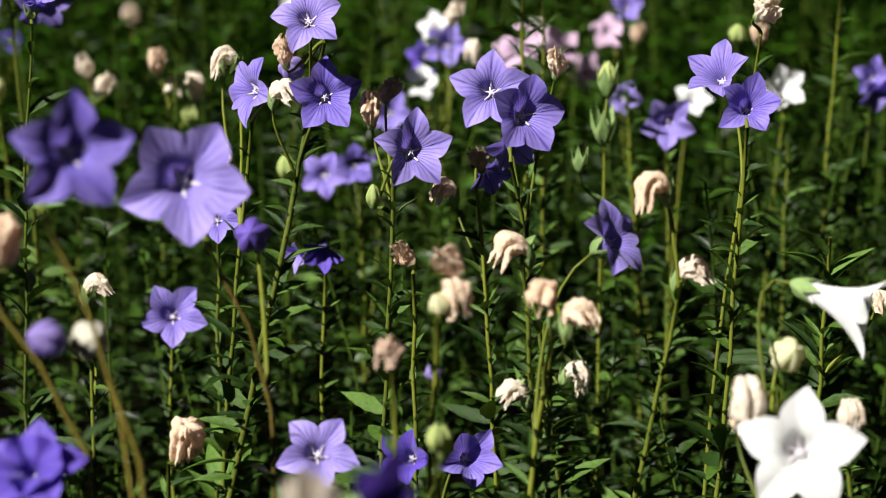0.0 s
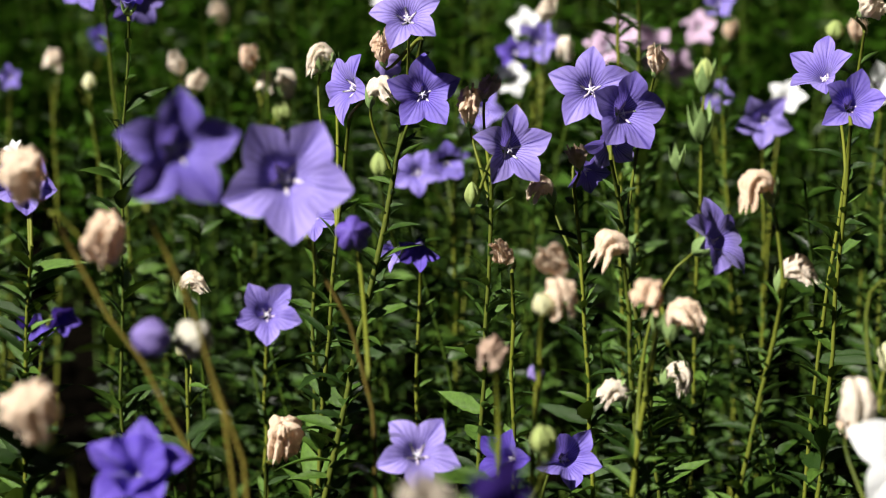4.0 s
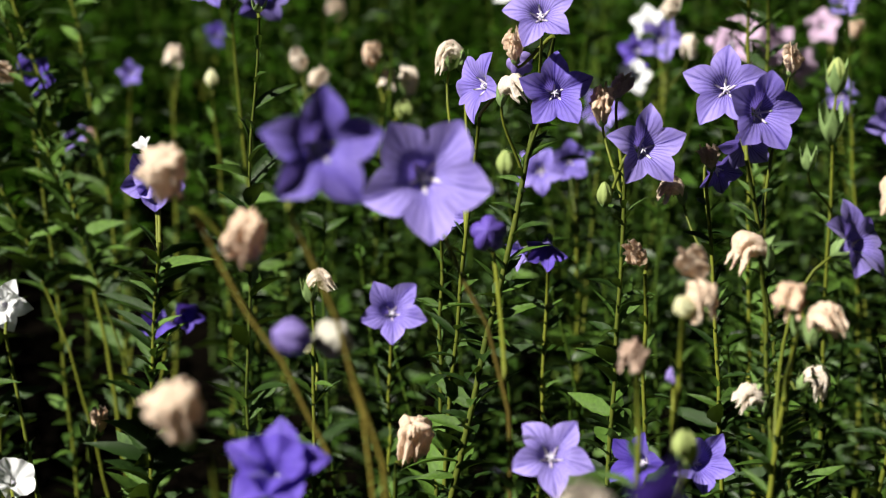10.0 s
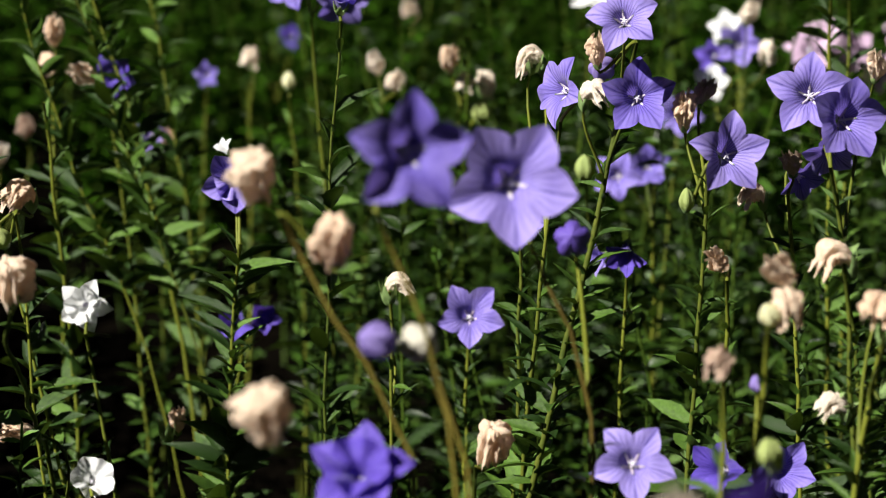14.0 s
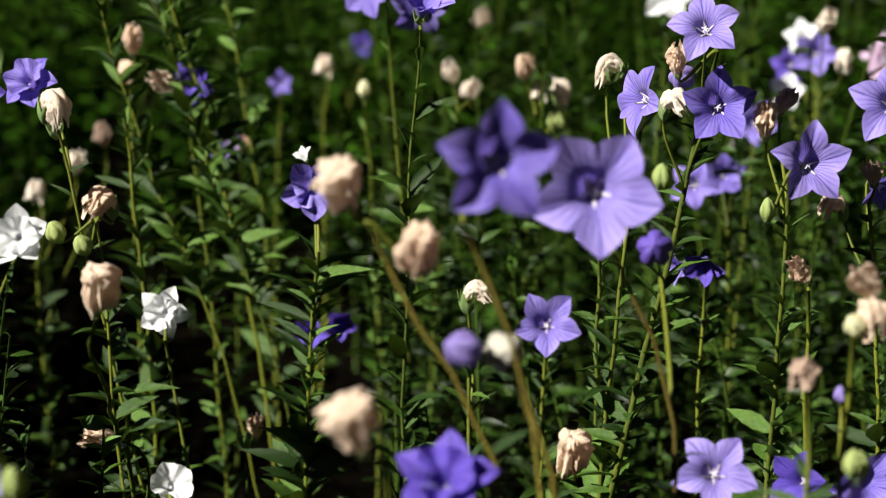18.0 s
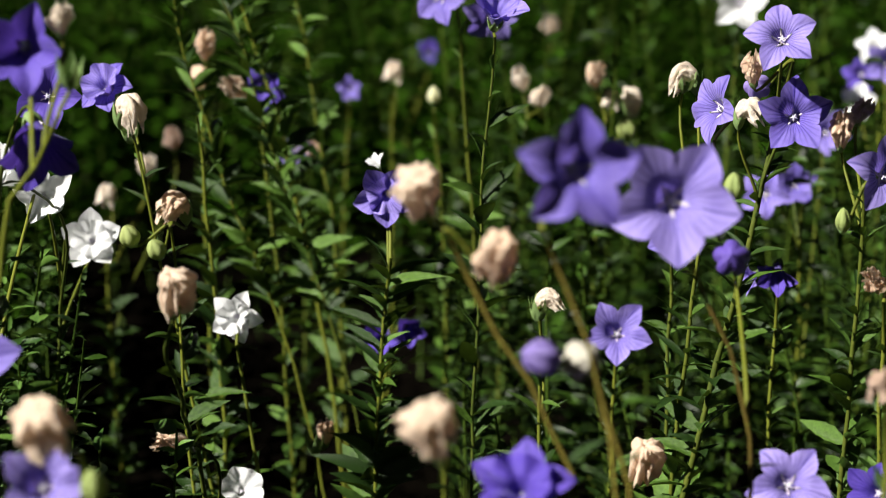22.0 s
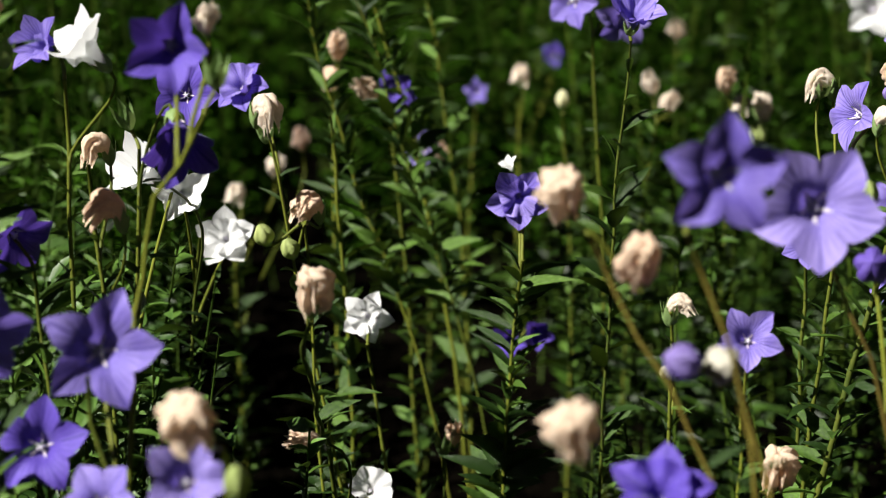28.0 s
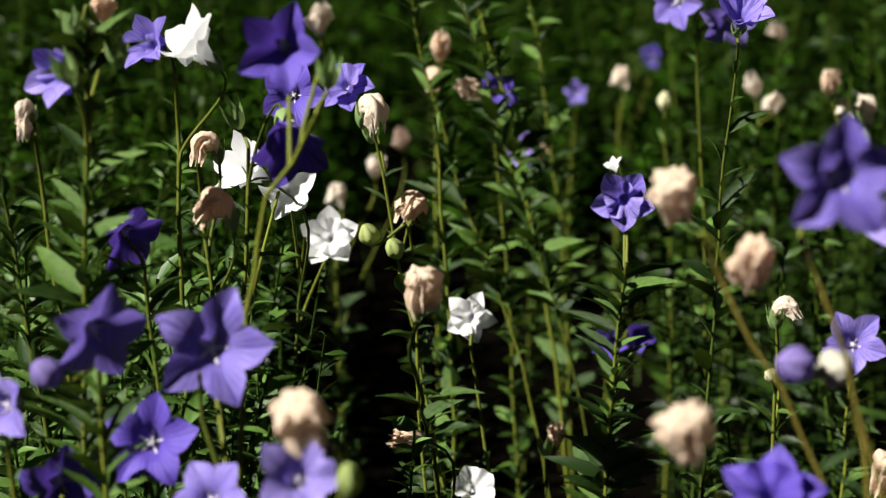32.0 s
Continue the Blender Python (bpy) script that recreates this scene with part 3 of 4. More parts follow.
# ---------------------------------------------------------------- ground
def ground_mesh():
    xs = [-2000, -300, -40, -12] + [-6 + 0.5 * i for i in range(25)] + [12, 40, 300, 2000]
    ys = [-2000, -300, -40, -8] + [-2 + 0.5 * i for i in range(25)] + [16, 40, 300, 2000]
    verts, faces = [], []
    for y in ys:
        for x in xs:
            verts.append((x, y, 0.025 * noise.noise(Vector((x * 1.3, y * 1.3, 0))) - 0.02))
    w = len(xs)
    for j in range(len(ys) - 1):
        for i in range(w - 1):
            faces.append((j * w + i, j * w + i + 1, (j + 1) * w + i + 1, (j + 1) * w + i))
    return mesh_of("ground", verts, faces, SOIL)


tagged(new("ground", ground_mesh()), "dark bare garden soil under the flower bed, blackened for plant shade", "soil", kind="structure")


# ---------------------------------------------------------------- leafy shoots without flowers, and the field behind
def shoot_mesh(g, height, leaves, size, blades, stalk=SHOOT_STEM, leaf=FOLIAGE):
    """Stem and foliage of one leafy shoot: two meshes."""
    lean = Vector((g.uniform(-0.11, 0.11), g.uniform(-0.08, 0.08), 0))
    sway = Vector((g.uniform(-0.025, 0.025), g.uniform(-0.02, 0.02), 0))
    pts = [Vector((0, 0, height * i / 8)) + lean * (i / 8) ** 1.4 + sway * math.sin(i / 8 * math.pi) + Vector((g.uniform(-0.002, 0.002), g.uniform(-0.002, 0.002), 0)) for i in range(9)]
    sv, sf = tube(pts, [0.0020 * (1.2 - 0.6 * i / 8) for i in range(9)], 5)
    verts, faces = [], []
    turn = g.uniform(0, 360)
    for i in range(leaves):
        t = 0.22 + 0.78 * (i + g.uniform(0.0, 1.0)) / leaves
        turn += 137.5 + g.uniform(-40, 40)
        s = size * (1.35 - 0.75 * t) * g.uniform(0.5, 1.4)
        src = g.choice(blades)
        x = min(7.999, t * 8)
        k = int(x)
        p = pts[k].lerp(pts[k + 1], x - k)
        m = Matrix.Translation(p) @ pose(0, 0, 0, 0, 0, turn) @ pose(0, 0.001, 0, g.uniform(10, 58), g.uniform(-50, 50), g.uniform(-25, 25)) @ Matrix.Diagonal((s * g.uniform(0.7, 1.2), s, s, 1))
        o = len(verts)
        verts += [m @ v.co for v in src.vertices]
        faces += [tuple(o + q for q in f.vertices) for f in src.polygons]
    return mesh_of("stem", sv, sf, stalk), mesh_of("foliage", verts, faces, leaf)


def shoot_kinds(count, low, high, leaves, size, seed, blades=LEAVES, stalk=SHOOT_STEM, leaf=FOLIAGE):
    kinds = []
    g = random.Random(seed)
    for _ in range(count):
        h = g.uniform(low, high)
        kinds.append((h, *shoot_mesh(g, h, leaves, size, blades, stalk, leaf)))
    return kinds


def shoot(kind, x, y, turn, scale, label, group, name="leafy_shoot"):
    thing = new(name)
    tagged(thing, label, "plant", group)
    thing.matrix_basis = pose(x, y, 0, 0, 0, turn) @ Matrix.Scale(scale, 4)
    part("stem", kind[1], thing)
    part("foliage", kind[2], thing)
    return thing


def arrays(me):
    co = np.empty(len(me.vertices) * 3, np.float32)
    me.vertices.foreach_get("co", co)
    return co.reshape(-1, 3), [tuple(p.vertices) for p in me.polygons]


def mass(name, kinds, spots, label, leaf=FOLIAGE, stalk=SHOOT_STEM):
    """Many shoots joined into one stem mesh and one foliage mesh: nobody could count them."""
    thing = new(name)
    tagged(thing, label, "foliage", kind="stuff")
    for which, part_name, material in ((1, "stems", stalk), (2, "foliage", leaf)):
        ready = [arrays(k[which]) for k in kinds]
        verts, faces, start = [], [], 0
        for i, x, y, turn, scale in spots:
            co, fs = ready[i]
            c, q = math.cos(turn) * scale, math.sin(turn) * scale
            out = np.empty_like(co)
            out[:, 0] = co[:, 0] * c - co[:, 1] * q + x
            out[:, 1] = co[:, 0] * q + co[:, 1] * c + y
            out[:, 2] = co[:, 2] * scale
            verts.append(out)
            faces += [tuple(v + start for v in f) for f in fs]
            start += len(co)
        me = mesh_of(part_name, np.concatenate(verts).tolist(), faces, material)
        tagged(part(part_name, me, thing), kind="stuff")


# ---------------------------------------------------------------- the flowering plants, one by one
p = Plant((-0.093, 1.638, 0.767), (-0.266, 1.638), "tall violet balloon flower plant with three open flowers", 101, leaves=44, thick=0.0027)
p.flower(-0.100, 1.557, 0.794, 0, 30, 0.056, spin=64)
p.flower(-0.090, 1.589, 0.731, 6, 10, 0.06, spin=57)
p.bud(-0.120, 1.654, 0.745, -20, 20, 0.022, 'violet')
p.withered(-0.123, 1.616, 0.762, -20, 70, 0.024, 'tan')
p.withered(-0.122, 1.611, 0.735, 60, -20, 0.03, 'cream')
p = Plant((-0.151, 1.645, 0.704), (-0.188, 1.645), "slender balloon flower plant with one violet flower", 102, leaves=22)
p.flower(-0.153, 1.645, 0.729, -52, 14, 0.062, spin=30)
p.withered(-0.188, 1.766, 0.745, -80, -30, 0.036, 'cream')
p.pod(-0.183, 1.763, 0.733, 20, 50)
p = Plant((-0.037, 1.549, 0.688), (-0.117, 1.549), "balloon flower plant with a violet flower and withered heads", 103, leaves=40)
p.flower(-0.022, 1.541, 0.697, 24, 14, 0.064, spin=50)
p.withered(-0.056, 1.587, 0.720, -10, 60, 0.028, 'tan')
p.withered(-0.043, 1.610, 0.733, 10, 60, 0.022, 'brown')
p.bud(-0.052, 1.544, 0.662, 0, 75, 0.012, 'green', 1.4)
p = Plant((0.050, 1.530, 0.691), (0.111, 1.530), "balloon flower plant with three violet flowers in a cluster", 104, leaves=42)
p.flower(0.036, 1.577, 0.737, -4, 18, 0.066, spin=54)
p.flower(0.062, 1.541, 0.724, 26, 12, 0.064, spin=42)
p.flower(0.053, 1.581, 0.693, 10, -30, 0.045)
p.withered(0.091, 1.644, 0.749, 20, 60, 0.024, 'tan')
p = Plant((0.027, 1.673, 0.644), (0.031, 1.673), "balloon flower plant with a withered head and a drooping violet flower", 105, leaves=30)
p.withered(0.030, 1.678, 0.669, -10, 60, 0.026, 'brown')
p.flower(0.039, 1.715, 0.649, 30, -20, 0.042)
p.withered(-0.002, 1.723, 0.638, -70, -30, 0.030, 'tan')
p = Plant((0.229, 1.565, 0.711), (0.179, 1.565), "balloon flower plant with two violet cup flowers", 106, leaves=34)
p.flower(0.232, 1.583, 0.724, 2, 22, 0.050, 'violet', 'cup', spin=40)
p.flower(0.213, 1.612, 0.744, -34, 40, 0.056, 'violet', 'cup', spin=54)
p = Plant((0.246, 1.622, 0.775), (0.196, 1.625), "thin balloon flower stalk with a cream withered head", 107, leaves=16, thick=0.0017)
p.withered(0.245, 1.580, 0.799, 30, 30, 0.03, 'cream')
p = Plant((0.161, 1.384, 0.633), (0.088, 1.384), "balloon flower plant with two cream withered heads", 108, leaves=40)
p.withered(0.176, 1.415, 0.638, 70, -30, 0.034, 'cream')
p.withered(0.136, 1.380, 0.706, -70, -40, 0.036, 'tan')
p = Plant((0.074, 1.322, 0.630), (0.018, 1.322), "balloon flower plant with one violet flower seen from the side", 109, leaves=40, thick=0.0023)
p.flower(0.120, 1.431, 0.653, 58, 34, 0.066, spin=40, drop=0.1)
p.withered(0.060, 1.227, 0.664, -20, -60, 0.03, 'tan')
p.withered(0.087, 1.273, 0.640, 40, -40, 0.036, 'tan')
p.pod(0.073, 1.301, 0.626, 20, 60)
p = Plant((0.076, 1.430, 0.557), (0.015, 1.430), "balloon flower plant with two small withered heads", 110, leaves=36)
p.withered(0.098, 1.411, 0.568, 70, -50, 0.030, 'cream')
p.pod(0.094, 1.415, 0.563, -40, 50)
p.withered(0.048, 1.408, 0.552, -80, -30, 0.027, 'cream')
p.pod(0.054, 1.413, 0.549, 60, 40)
p = Plant((0.054, 1.418, 0.645), (0.069, 1.418), "balloon flower plant with one withered head", 111, leaves=36)
p.withered(0.043, 1.420, 0.655, -80, -30, 0.036, 'tan')
p.pod(0.053, 1.429, 0.648, 30, 40)
p = Plant((-0.003, 1.205, 0.653), (-0.034, 1.205), "balloon flower plant with two withered heads and a green bud", 112, leaves=26)
p.withered(0.005, 1.221, 0.682, -30, 40, 0.026, 'tan')
p.withered(0.008, 1.208, 0.670, 20, -50, 0.03, 'tan')
p.bud(-0.002, 1.206, 0.660, -30, 50, 0.014, 'cream')
p.bud(-0.000, 1.151, 0.592, 10, 80, 0.013, 'green', 1.4)
p.bud(-0.006, 1.256, 0.605, 0, 60, 0.011, 'violet')
p = Plant((-0.022, 1.503, 0.612), (0.039, 1.503), "slender balloon flower plant with one tan withered head", 113, leaves=26)
p.withered(-0.028, 1.505, 0.623, -30, 20, 0.024, 'tan')
p = Plant((-0.029, 1.159, 0.633), (0.005, 1.159), "balloon flower plant with a brown withered head", 114, leaves=20)
p.withered(-0.031, 1.162, 0.645, -20, -70, 0.028, 'brown')
p = Plant((-0.210, 1.075, 0.742), (-0.150, 1.070), "balloon flower plant with a large violet flower", 115, leaves=4, thick=0.0016, old=True, bare=0.12, via=[(-0.155, 1.072, 0.40), (-0.161, 1.075, 0.586), (-0.166, 1.075, 0.62), (-0.176, 1.075, 0.641), (-0.187, 1.075, 0.684), (-0.195, 1.075, 0.705)])
p.flower(-0.188, 1.049, 0.777, 22, 4, 0.067, 'violet', 'star', spin=50)
p = Plant((-0.143, 1.234, 0.694), (-0.100, 1.230), "balloon flower plant with a large violet flower on a bent stem", 116, leaves=4, thick=0.0016, old=True, bare=0.12, via=[(-0.104, 1.234, 0.42), (-0.104, 1.234, 0.565), (-0.106, 1.234, 0.593), (-0.115, 1.234, 0.628), (-0.127, 1.234, 0.659)])
p.flower(-0.151, 1.209, 0.734, 14, 10, 0.078, 'violet', 'star', spin=20)
# this bud's deep violet holds its shade
p.bud(-0.122, 1.316, 0.679, 0, 20, 0.024, 'deep')
p = Plant((-0.245, 1.842, 0.475), (-0.226, 1.842), "short balloon flower plant with one violet flower", 117, leaves=36)
p.flower(-0.244, 1.841, 0.497, 8, 22, 0.064, spin=19)
p = Plant((-0.188, 1.714, 0.596), (-0.218, 1.714), "balloon flower plant with pale violet flowers behind the large ones", 118, leaves=34)
p.flower(-0.186, 1.688, 0.616, 0, 20, 0.044)
p.withered(-0.183, 1.699, 0.672, -20, -60, 0.034, 'cream')
p = Plant((-0.296, 1.704, 0.550), (-0.336, 1.704), "slender balloon flower plant with a drooping cream head", 119, leaves=18)
p.withered(-0.286, 1.706, 0.560, 80, -50, 0.032, 'cream')
p.pod(-0.297, 1.705, 0.548, 0, 80)
p.bud(-0.299, 1.704, 0.499, -30, 30, 0.012, 'cream')
p = Plant((-0.184, 1.092, 0.652), (-0.165, 1.095), "balloon flower plant with two swollen buds", 120, leaves=4, thick=0.0016, old=True, via=[(-0.168, 1.09, 0.52), (-0.172, 1.09, 0.60), (-0.178, 1.09, 0.637)])
p.bud(-0.210, 1.078, 0.672, -40, 20, 0.021, 'violet')
p.bud(-0.191, 1.099, 0.666, 30, 20, 0.023, 'grey')
p = Plant((-0.266, 1.105, 0.733), (-0.180, 1.105), "leaning balloon flower plant with two tan withered heads", 121, leaves=4, old=True, thick=0.0016, bare=0.12, via=[(-0.185, 1.105, 0.42), (-0.195, 1.105, 0.591), (-0.204, 1.105, 0.617), (-0.218, 1.105, 0.648), (-0.229, 1.105, 0.665), (-0.245, 1.105, 0.686), (-0.253, 1.105, 0.707)])
p.withered(-0.277, 1.108, 0.752, 0, -60, 0.031, 'tan', dome=True)
p.withered(-0.235, 1.106, 0.717, 10, -75, 0.032, 'tan', drop=0.04, dome=True)
p = Plant((-0.235, 0.985, 0.639), (-0.195, 0.985), "balloon flower plant with a pale tan withered head", 122, leaves=12)
p.withered(-0.245, 0.968, 0.659, -10, -60, 0.033, 'tan', 1.05, dome=True)
p = Plant((-0.225, 1.107, 0.575), (-0.224, 1.112), "low balloon flower plant with a deep violet flower", 123, leaves=16)
p.flower(-0.221, 1.081, 0.598, 0, 52, 0.060, 'deep', 'star', double=True)
p = Plant((-0.085, 1.335, 0.510), (-0.121, 1.310), "balloon flower plant with a violet flower low in the bed", 124, leaves=30)
p.flower(-0.082, 1.322, 0.532, 8, 32, 0.058, spin=18)
p = Plant((-0.008, 1.228, 0.545), (0.029, 1.231), "short balloon flower plant with one green bud", 125, leaves=24)
p.bud(-0.004, 1.137, 0.599, 0, 80, 0.0115, 'green', 1.3)
p = Plant((-0.196, 1.435, 0.488), (-0.242, 1.435), "balloon flower plant with a hanging tan withered head", 126, leaves=26)
p.withered(-0.187, 1.438, 0.502, 30, -65, 0.036, 'tan', dome=True)
p = Plant((-0.422, 1.705, 0.588), (-0.426, 1.705), "balloon flower plant with a ruffled violet bell", 127, leaves=50, leaf_size=0.036, leafy=True)
p.flower(-0.428, 1.715, 0.640, 10, -4, 0.056, 'violet', 'star', spin=20, double=True)
p.flower(-0.441, 1.739, 0.662, -30, 50, 0.018, 'white', 'cup')
p = Plant((-0.560, 1.712, 0.505), (-0.527, 1.712), "balloon flower plant with a ruffled white flower", 128, leaves=3)
p.flower(-0.565, 1.728, 0.526, 6, 6, 0.050, 'white', 'star', double=True)
p = Plant((-0.532, 1.619, 0.392), (-0.497, 1.603), "low balloon flower plant with a round white flower", 129, leaves=3)
p.flower(-0.537, 1.639, 0.400, 30, 40, 0.040, 'white', 'round')
p = Plant((-0.499, 1.739, 0.405), (-0.496, 1.739), "thin stalk with one small brown withered head", 130, leaves=2, thick=0.0016)
p.withered(-0.492, 1.748, 0.419, 0, 75, 0.024, 'tan')
p.pod(-0.499, 1.740, 0.410, 0, 80)
p = Plant((-0.479, 1.287, 0.630), (-0.552, 1.590), "thin stalk with a tan bell-shaped withered head and a side bud", 131, leaves=3, thick=0.0019, via=[(-0.545, 1.56, 0.416), (-0.536, 1.50, 0.478), (-0.507, 1.38, 0.561), (-0.486, 1.29, 0.615)])
p.withered(-0.479, 1.287, 0.648, 10, -70, 0.034, 'tan', dome=True)
p.withered(-0.550, 1.500, 0.485, -70, 20, 0.026, 'tan', drop=0.012)
p = Plant((-0.634, 1.667, 0.705), (-0.485, 1.667), "thin balloon flower plant with ruffled violet flower and tan head", 132, leaves=16, thick=0.0016)
p.flower(-0.668, 1.705, 0.727, -16, 34, 0.054, 'violet', 'star', double=True)
p.withered(-0.625, 1.652, 0.725, 60, -30, 0.042, 'cream')
p.pod(-0.640, 1.683, 0.692, 10, 60)
p = Plant((-0.598, 1.656, 0.620), (-0.562, 1.656), "slender balloon flower plant with tan withered head and green buds", 133, leaves=18, thick=0.0016)
p.withered(-0.605, 1.683, 0.635, -30, -30, 0.036, 'tan', 1.25)
p.bud(-0.609, 1.650, 0.600, -20, 60, 0.017, 'green')
p.bud(-0.631, 1.648, 0.611, -20, 60, 0.018, 'green')
p = Plant((-0.696, 1.671, 0.601), (-0.749, 1.671), "balloon flower plant with white bell flowers", 134, leaves=30)
p.flower(-0.697, 1.737, 0.588, 14, 22, 0.056, 'white', 'star', double=True)
p.flower(-0.670, 1.485, 0.688, -35, 30, 0.052, 'white', 'cup', double=True)
p.flower(-0.661, 1.536, 0.665, 20, 10, 0.048, 'white', 'cup', double=True)
p = Plant((-0.499, 1.151, 0.784), (-0.560, 1.151), "near balloon flower plant with deep violet flowers", 135, leaves=6, bare=0.3, via=[(-0.552, 1.151, 0.55), (-0.536, 1.151, 0.715), (-0.525, 1.151, 0.736), (-0.51, 1.151, 0.76)])
p.flower(-0.534, 1.186, 0.818, 14, 0, 0.056, 'deep', 'cup', spin=30)
p.withered(-0.512, 1.190, 0.834, 0, 60, 0.019, 'cream')
p.pod(-0.494, 1.157, 0.807, 20, 60)
p = Plant((-0.638, 1.395, 0.722), (-0.691, 1.395), "balloon flower plant with drooping deep violet flowers", 136, leaves=34)
p.flower(-0.584, 1.330, 0.742, 30, -38, 0.060, 'deep', 'cup')
p.flower(-0.672, 1.579, 0.736, 10, 10, 0.056, 'deep')
p.pod(-0.649, 1.397, 0.744, -20, 60)
p = Plant((-0.691, 1.390, 0.770), (-0.629, 1.390), "balloon flower plant with a violet and a white flower", 137, leaves=18)
p.flower(-0.709, 1.390, 0.794, -20, 25, 0.046, 'violet', 'cup', double=True)
p.flower(-0.660, 1.362, 0.794, -52, 44, 0.052, 'white', 'cup', double=True)
p = Plant((-0.666, 1.199, 0.839), (-0.666, 1.199), "tall leafy balloon flower plant with green seed cups", 138, leaves=56, leaf_size=0.036, leafy=True)
p.flower(-0.702, 1.232, 0.790, -10, 15, 0.046, 'violet', 'cup', double=True)
p.pod(-0.647, 1.199, 0.810, 20, 60)
p.pod(-0.654, 1.142, 0.805, -20, 60)
p.pod(-0.673, 1.194, 0.825, 0, 80)
p.withered(-0.678, 1.248, 0.834, 20, 60, 0.024, 'tan')
p = Plant((-0.762, 1.309, 0.738), (-0.631, 1.309), "slender balloon flower plant with two cream withered heads", 139, leaves=16)
p.withered(-0.771, 1.311, 0.759, -20, -20, 0.022, 'cream')
p.withered(-0.770, 1.309, 0.747, 20, -60, 0.022, 'cream')
p = Plant((-0.672, 1.383, 0.711), (-0.632, 1.383), "balloon flower plant with two drooping tan withered heads", 140, leaves=36)
p.withered(-0.691, 1.433, 0.722, -60, -60, 0.034, 'tan')
p.withered(-0.632, 1.307, 0.699, -60, -60, 0.036, 'tan')
p = Plant((-0.689, 1.322, 0.648), (-0.603, 1.322), "balloon flower plant with a violet flower facing sideways", 141, leaves=36, leaf_size=0.036, leafy=True)
p.flower(-0.700, 1.323, 0.668, 62, -20, 0.056, 'deep', 'star')
p = Plant((-0.555, 1.100, 0.637), (-0.520, 1.100), "near balloon flower plant with one large violet flower", 142, leaves=6, thick=0.002, via=[(-0.526, 1.1, 0.45), (-0.533, 1.1, 0.563), (-0.542, 1.1, 0.58), (-0.554, 1.1, 0.603)])
p.flower(-0.556, 1.122, 0.646, 26, 12, 0.076, spin=38)
p = Plant((-0.646, 1.224, 0.530), (-0.639, 1.235), "balloon flower plant with a violet star flower low down", 143, leaves=10, leaf_size=0.036, leafy=True)
p.flower(-0.618, 1.167, 0.571, 16, 20, 0.064, 'deep', 'star', spin=46)
p.bud(-0.657, 1.195, 0.555, -30, 60, 0.014, 'green')
p = Plant((-0.621, 1.105, 0.634), (-0.595, 1.105), "balloon flower plant with a violet flower and a pale bud", 144, leaves=40, leaf_size=0.036, leafy=True)
p.flower(-0.614, 1.091, 0.659, 52, -10, 0.064, spin=44)
p.bud(-0.633, 1.061, 0.641, -30, 40, 0.019, 'violet')
p = Plant((-0.677, 1.091, 0.596), (-0.681, 1.089), "balloon flower plant at the bed's end with a violet flower", 145, leaves=36)
p.flower(-0.680, 1.093, 0.610, -20, 10, 0.05)
p = Plant((-0.427, 0.971, 0.641), (-0.341, 0.971), "balloon flower plant with violet flowers and a pale withered head", 146, leaves=10)
p.withered(-0.440, 0.970, 0.654, -20, -55, 0.032, 'tan', dome=True)
p.flower(-0.458, 0.999, 0.613, 24, 26, 0.052, 'violet', 'star')
p.bud(-0.420, 0.970, 0.624, 20, 70, 0.014, 'green', 1.3)
p = Plant((-0.664, 1.136, 0.540), (-0.694, 1.144), "low balloon flower plant with deep violet flowers", 147, leaves=30)
p.flower(-0.665, 1.137, 0.547, 34, -4, 0.06, 'deep')
p = Plant((-0.547, 1.090, 0.562), (-0.538, 1.069), "low balloon flower plant with a pale violet flower", 148, leaves=30)
p.flower(-0.539, 1.073, 0.572, 0, 45, 0.05)
p = Plant((0.202, 1.215, 0.605), (0.240, 1.215), "balloon flower plant with large white flowers", 149, leaves=30)
p.flower(0.204, 1.150, 0.587, -8, 16, 0.076, 'white', 'star', spin=54)
p.flower(0.249, 1.314, 0.638, 74, -20, 0.066, 'white', 'bell')
p.bud(0.219, 1.290, 0.607, 10, 30, 0.024, 'cream')
p.withered(0.179, 1.177, 0.620, 10, -60, 0.04, 'cream')
p.withered(0.184, 1.250, 0.577, 0, -70, 0.018, 'tan')
p = Plant((0.272, 1.344, 0.541), (0.272, 1.344), "balloon flower plant with a pale withered head", 150, leaves=30)
p.withered(0.264, 1.300, 0.571, 10, -60, 0.034, 'cream')
p = Plant((0.295, 1.567, 0.626), (0.257, 1.567), "leafy balloon flower plant with a dry tip", 151, leaves=40, leaf_size=0.036, leafy=True)
p.withered(0.335, 1.558, 0.583, 10, -50, 0.026, 'tan')
p = Plant((-0.102, 1.776, 0.553), (-0.176, 1.776), "balloon flower plant with a nodding violet flower", 152, leaves=30)
p.flower(-0.103, 1.761, 0.576, -10, -30, 0.036, 'deep', 'cup')
p.flower(-0.125, 1.779, 0.567, -50, -10, 0.03, 'violet', 'cup')
p = Plant((-0.026, 1.433, 0.477), (0.012, 1.426), "short violet flower stalk low in the bed", 153, leaves=20)
p.flower(-0.025, 1.436, 0.492, -30, 20, 0.045, 'deep', 'cup')
p.flower(0.019, 1.484, 0.477, 20, 20, 0.048, 'violet', 'cup')
p = Plant((-0.027, 0.796, 0.664), (0.012, 0.770), "stalk with a low violet flower", 154, leaves=10)
p.flower(-0.026, 0.779, 0.680, 60, 8, 0.054, 'deep')
p = Plant((-0.089, 2.264, 0.539), (-0.083, 2.266), "balloon flower plant with violet flowers behind", 156, leaves=30)
p.flower(-0.097, 2.289, 0.559, 10, 10, 0.05)
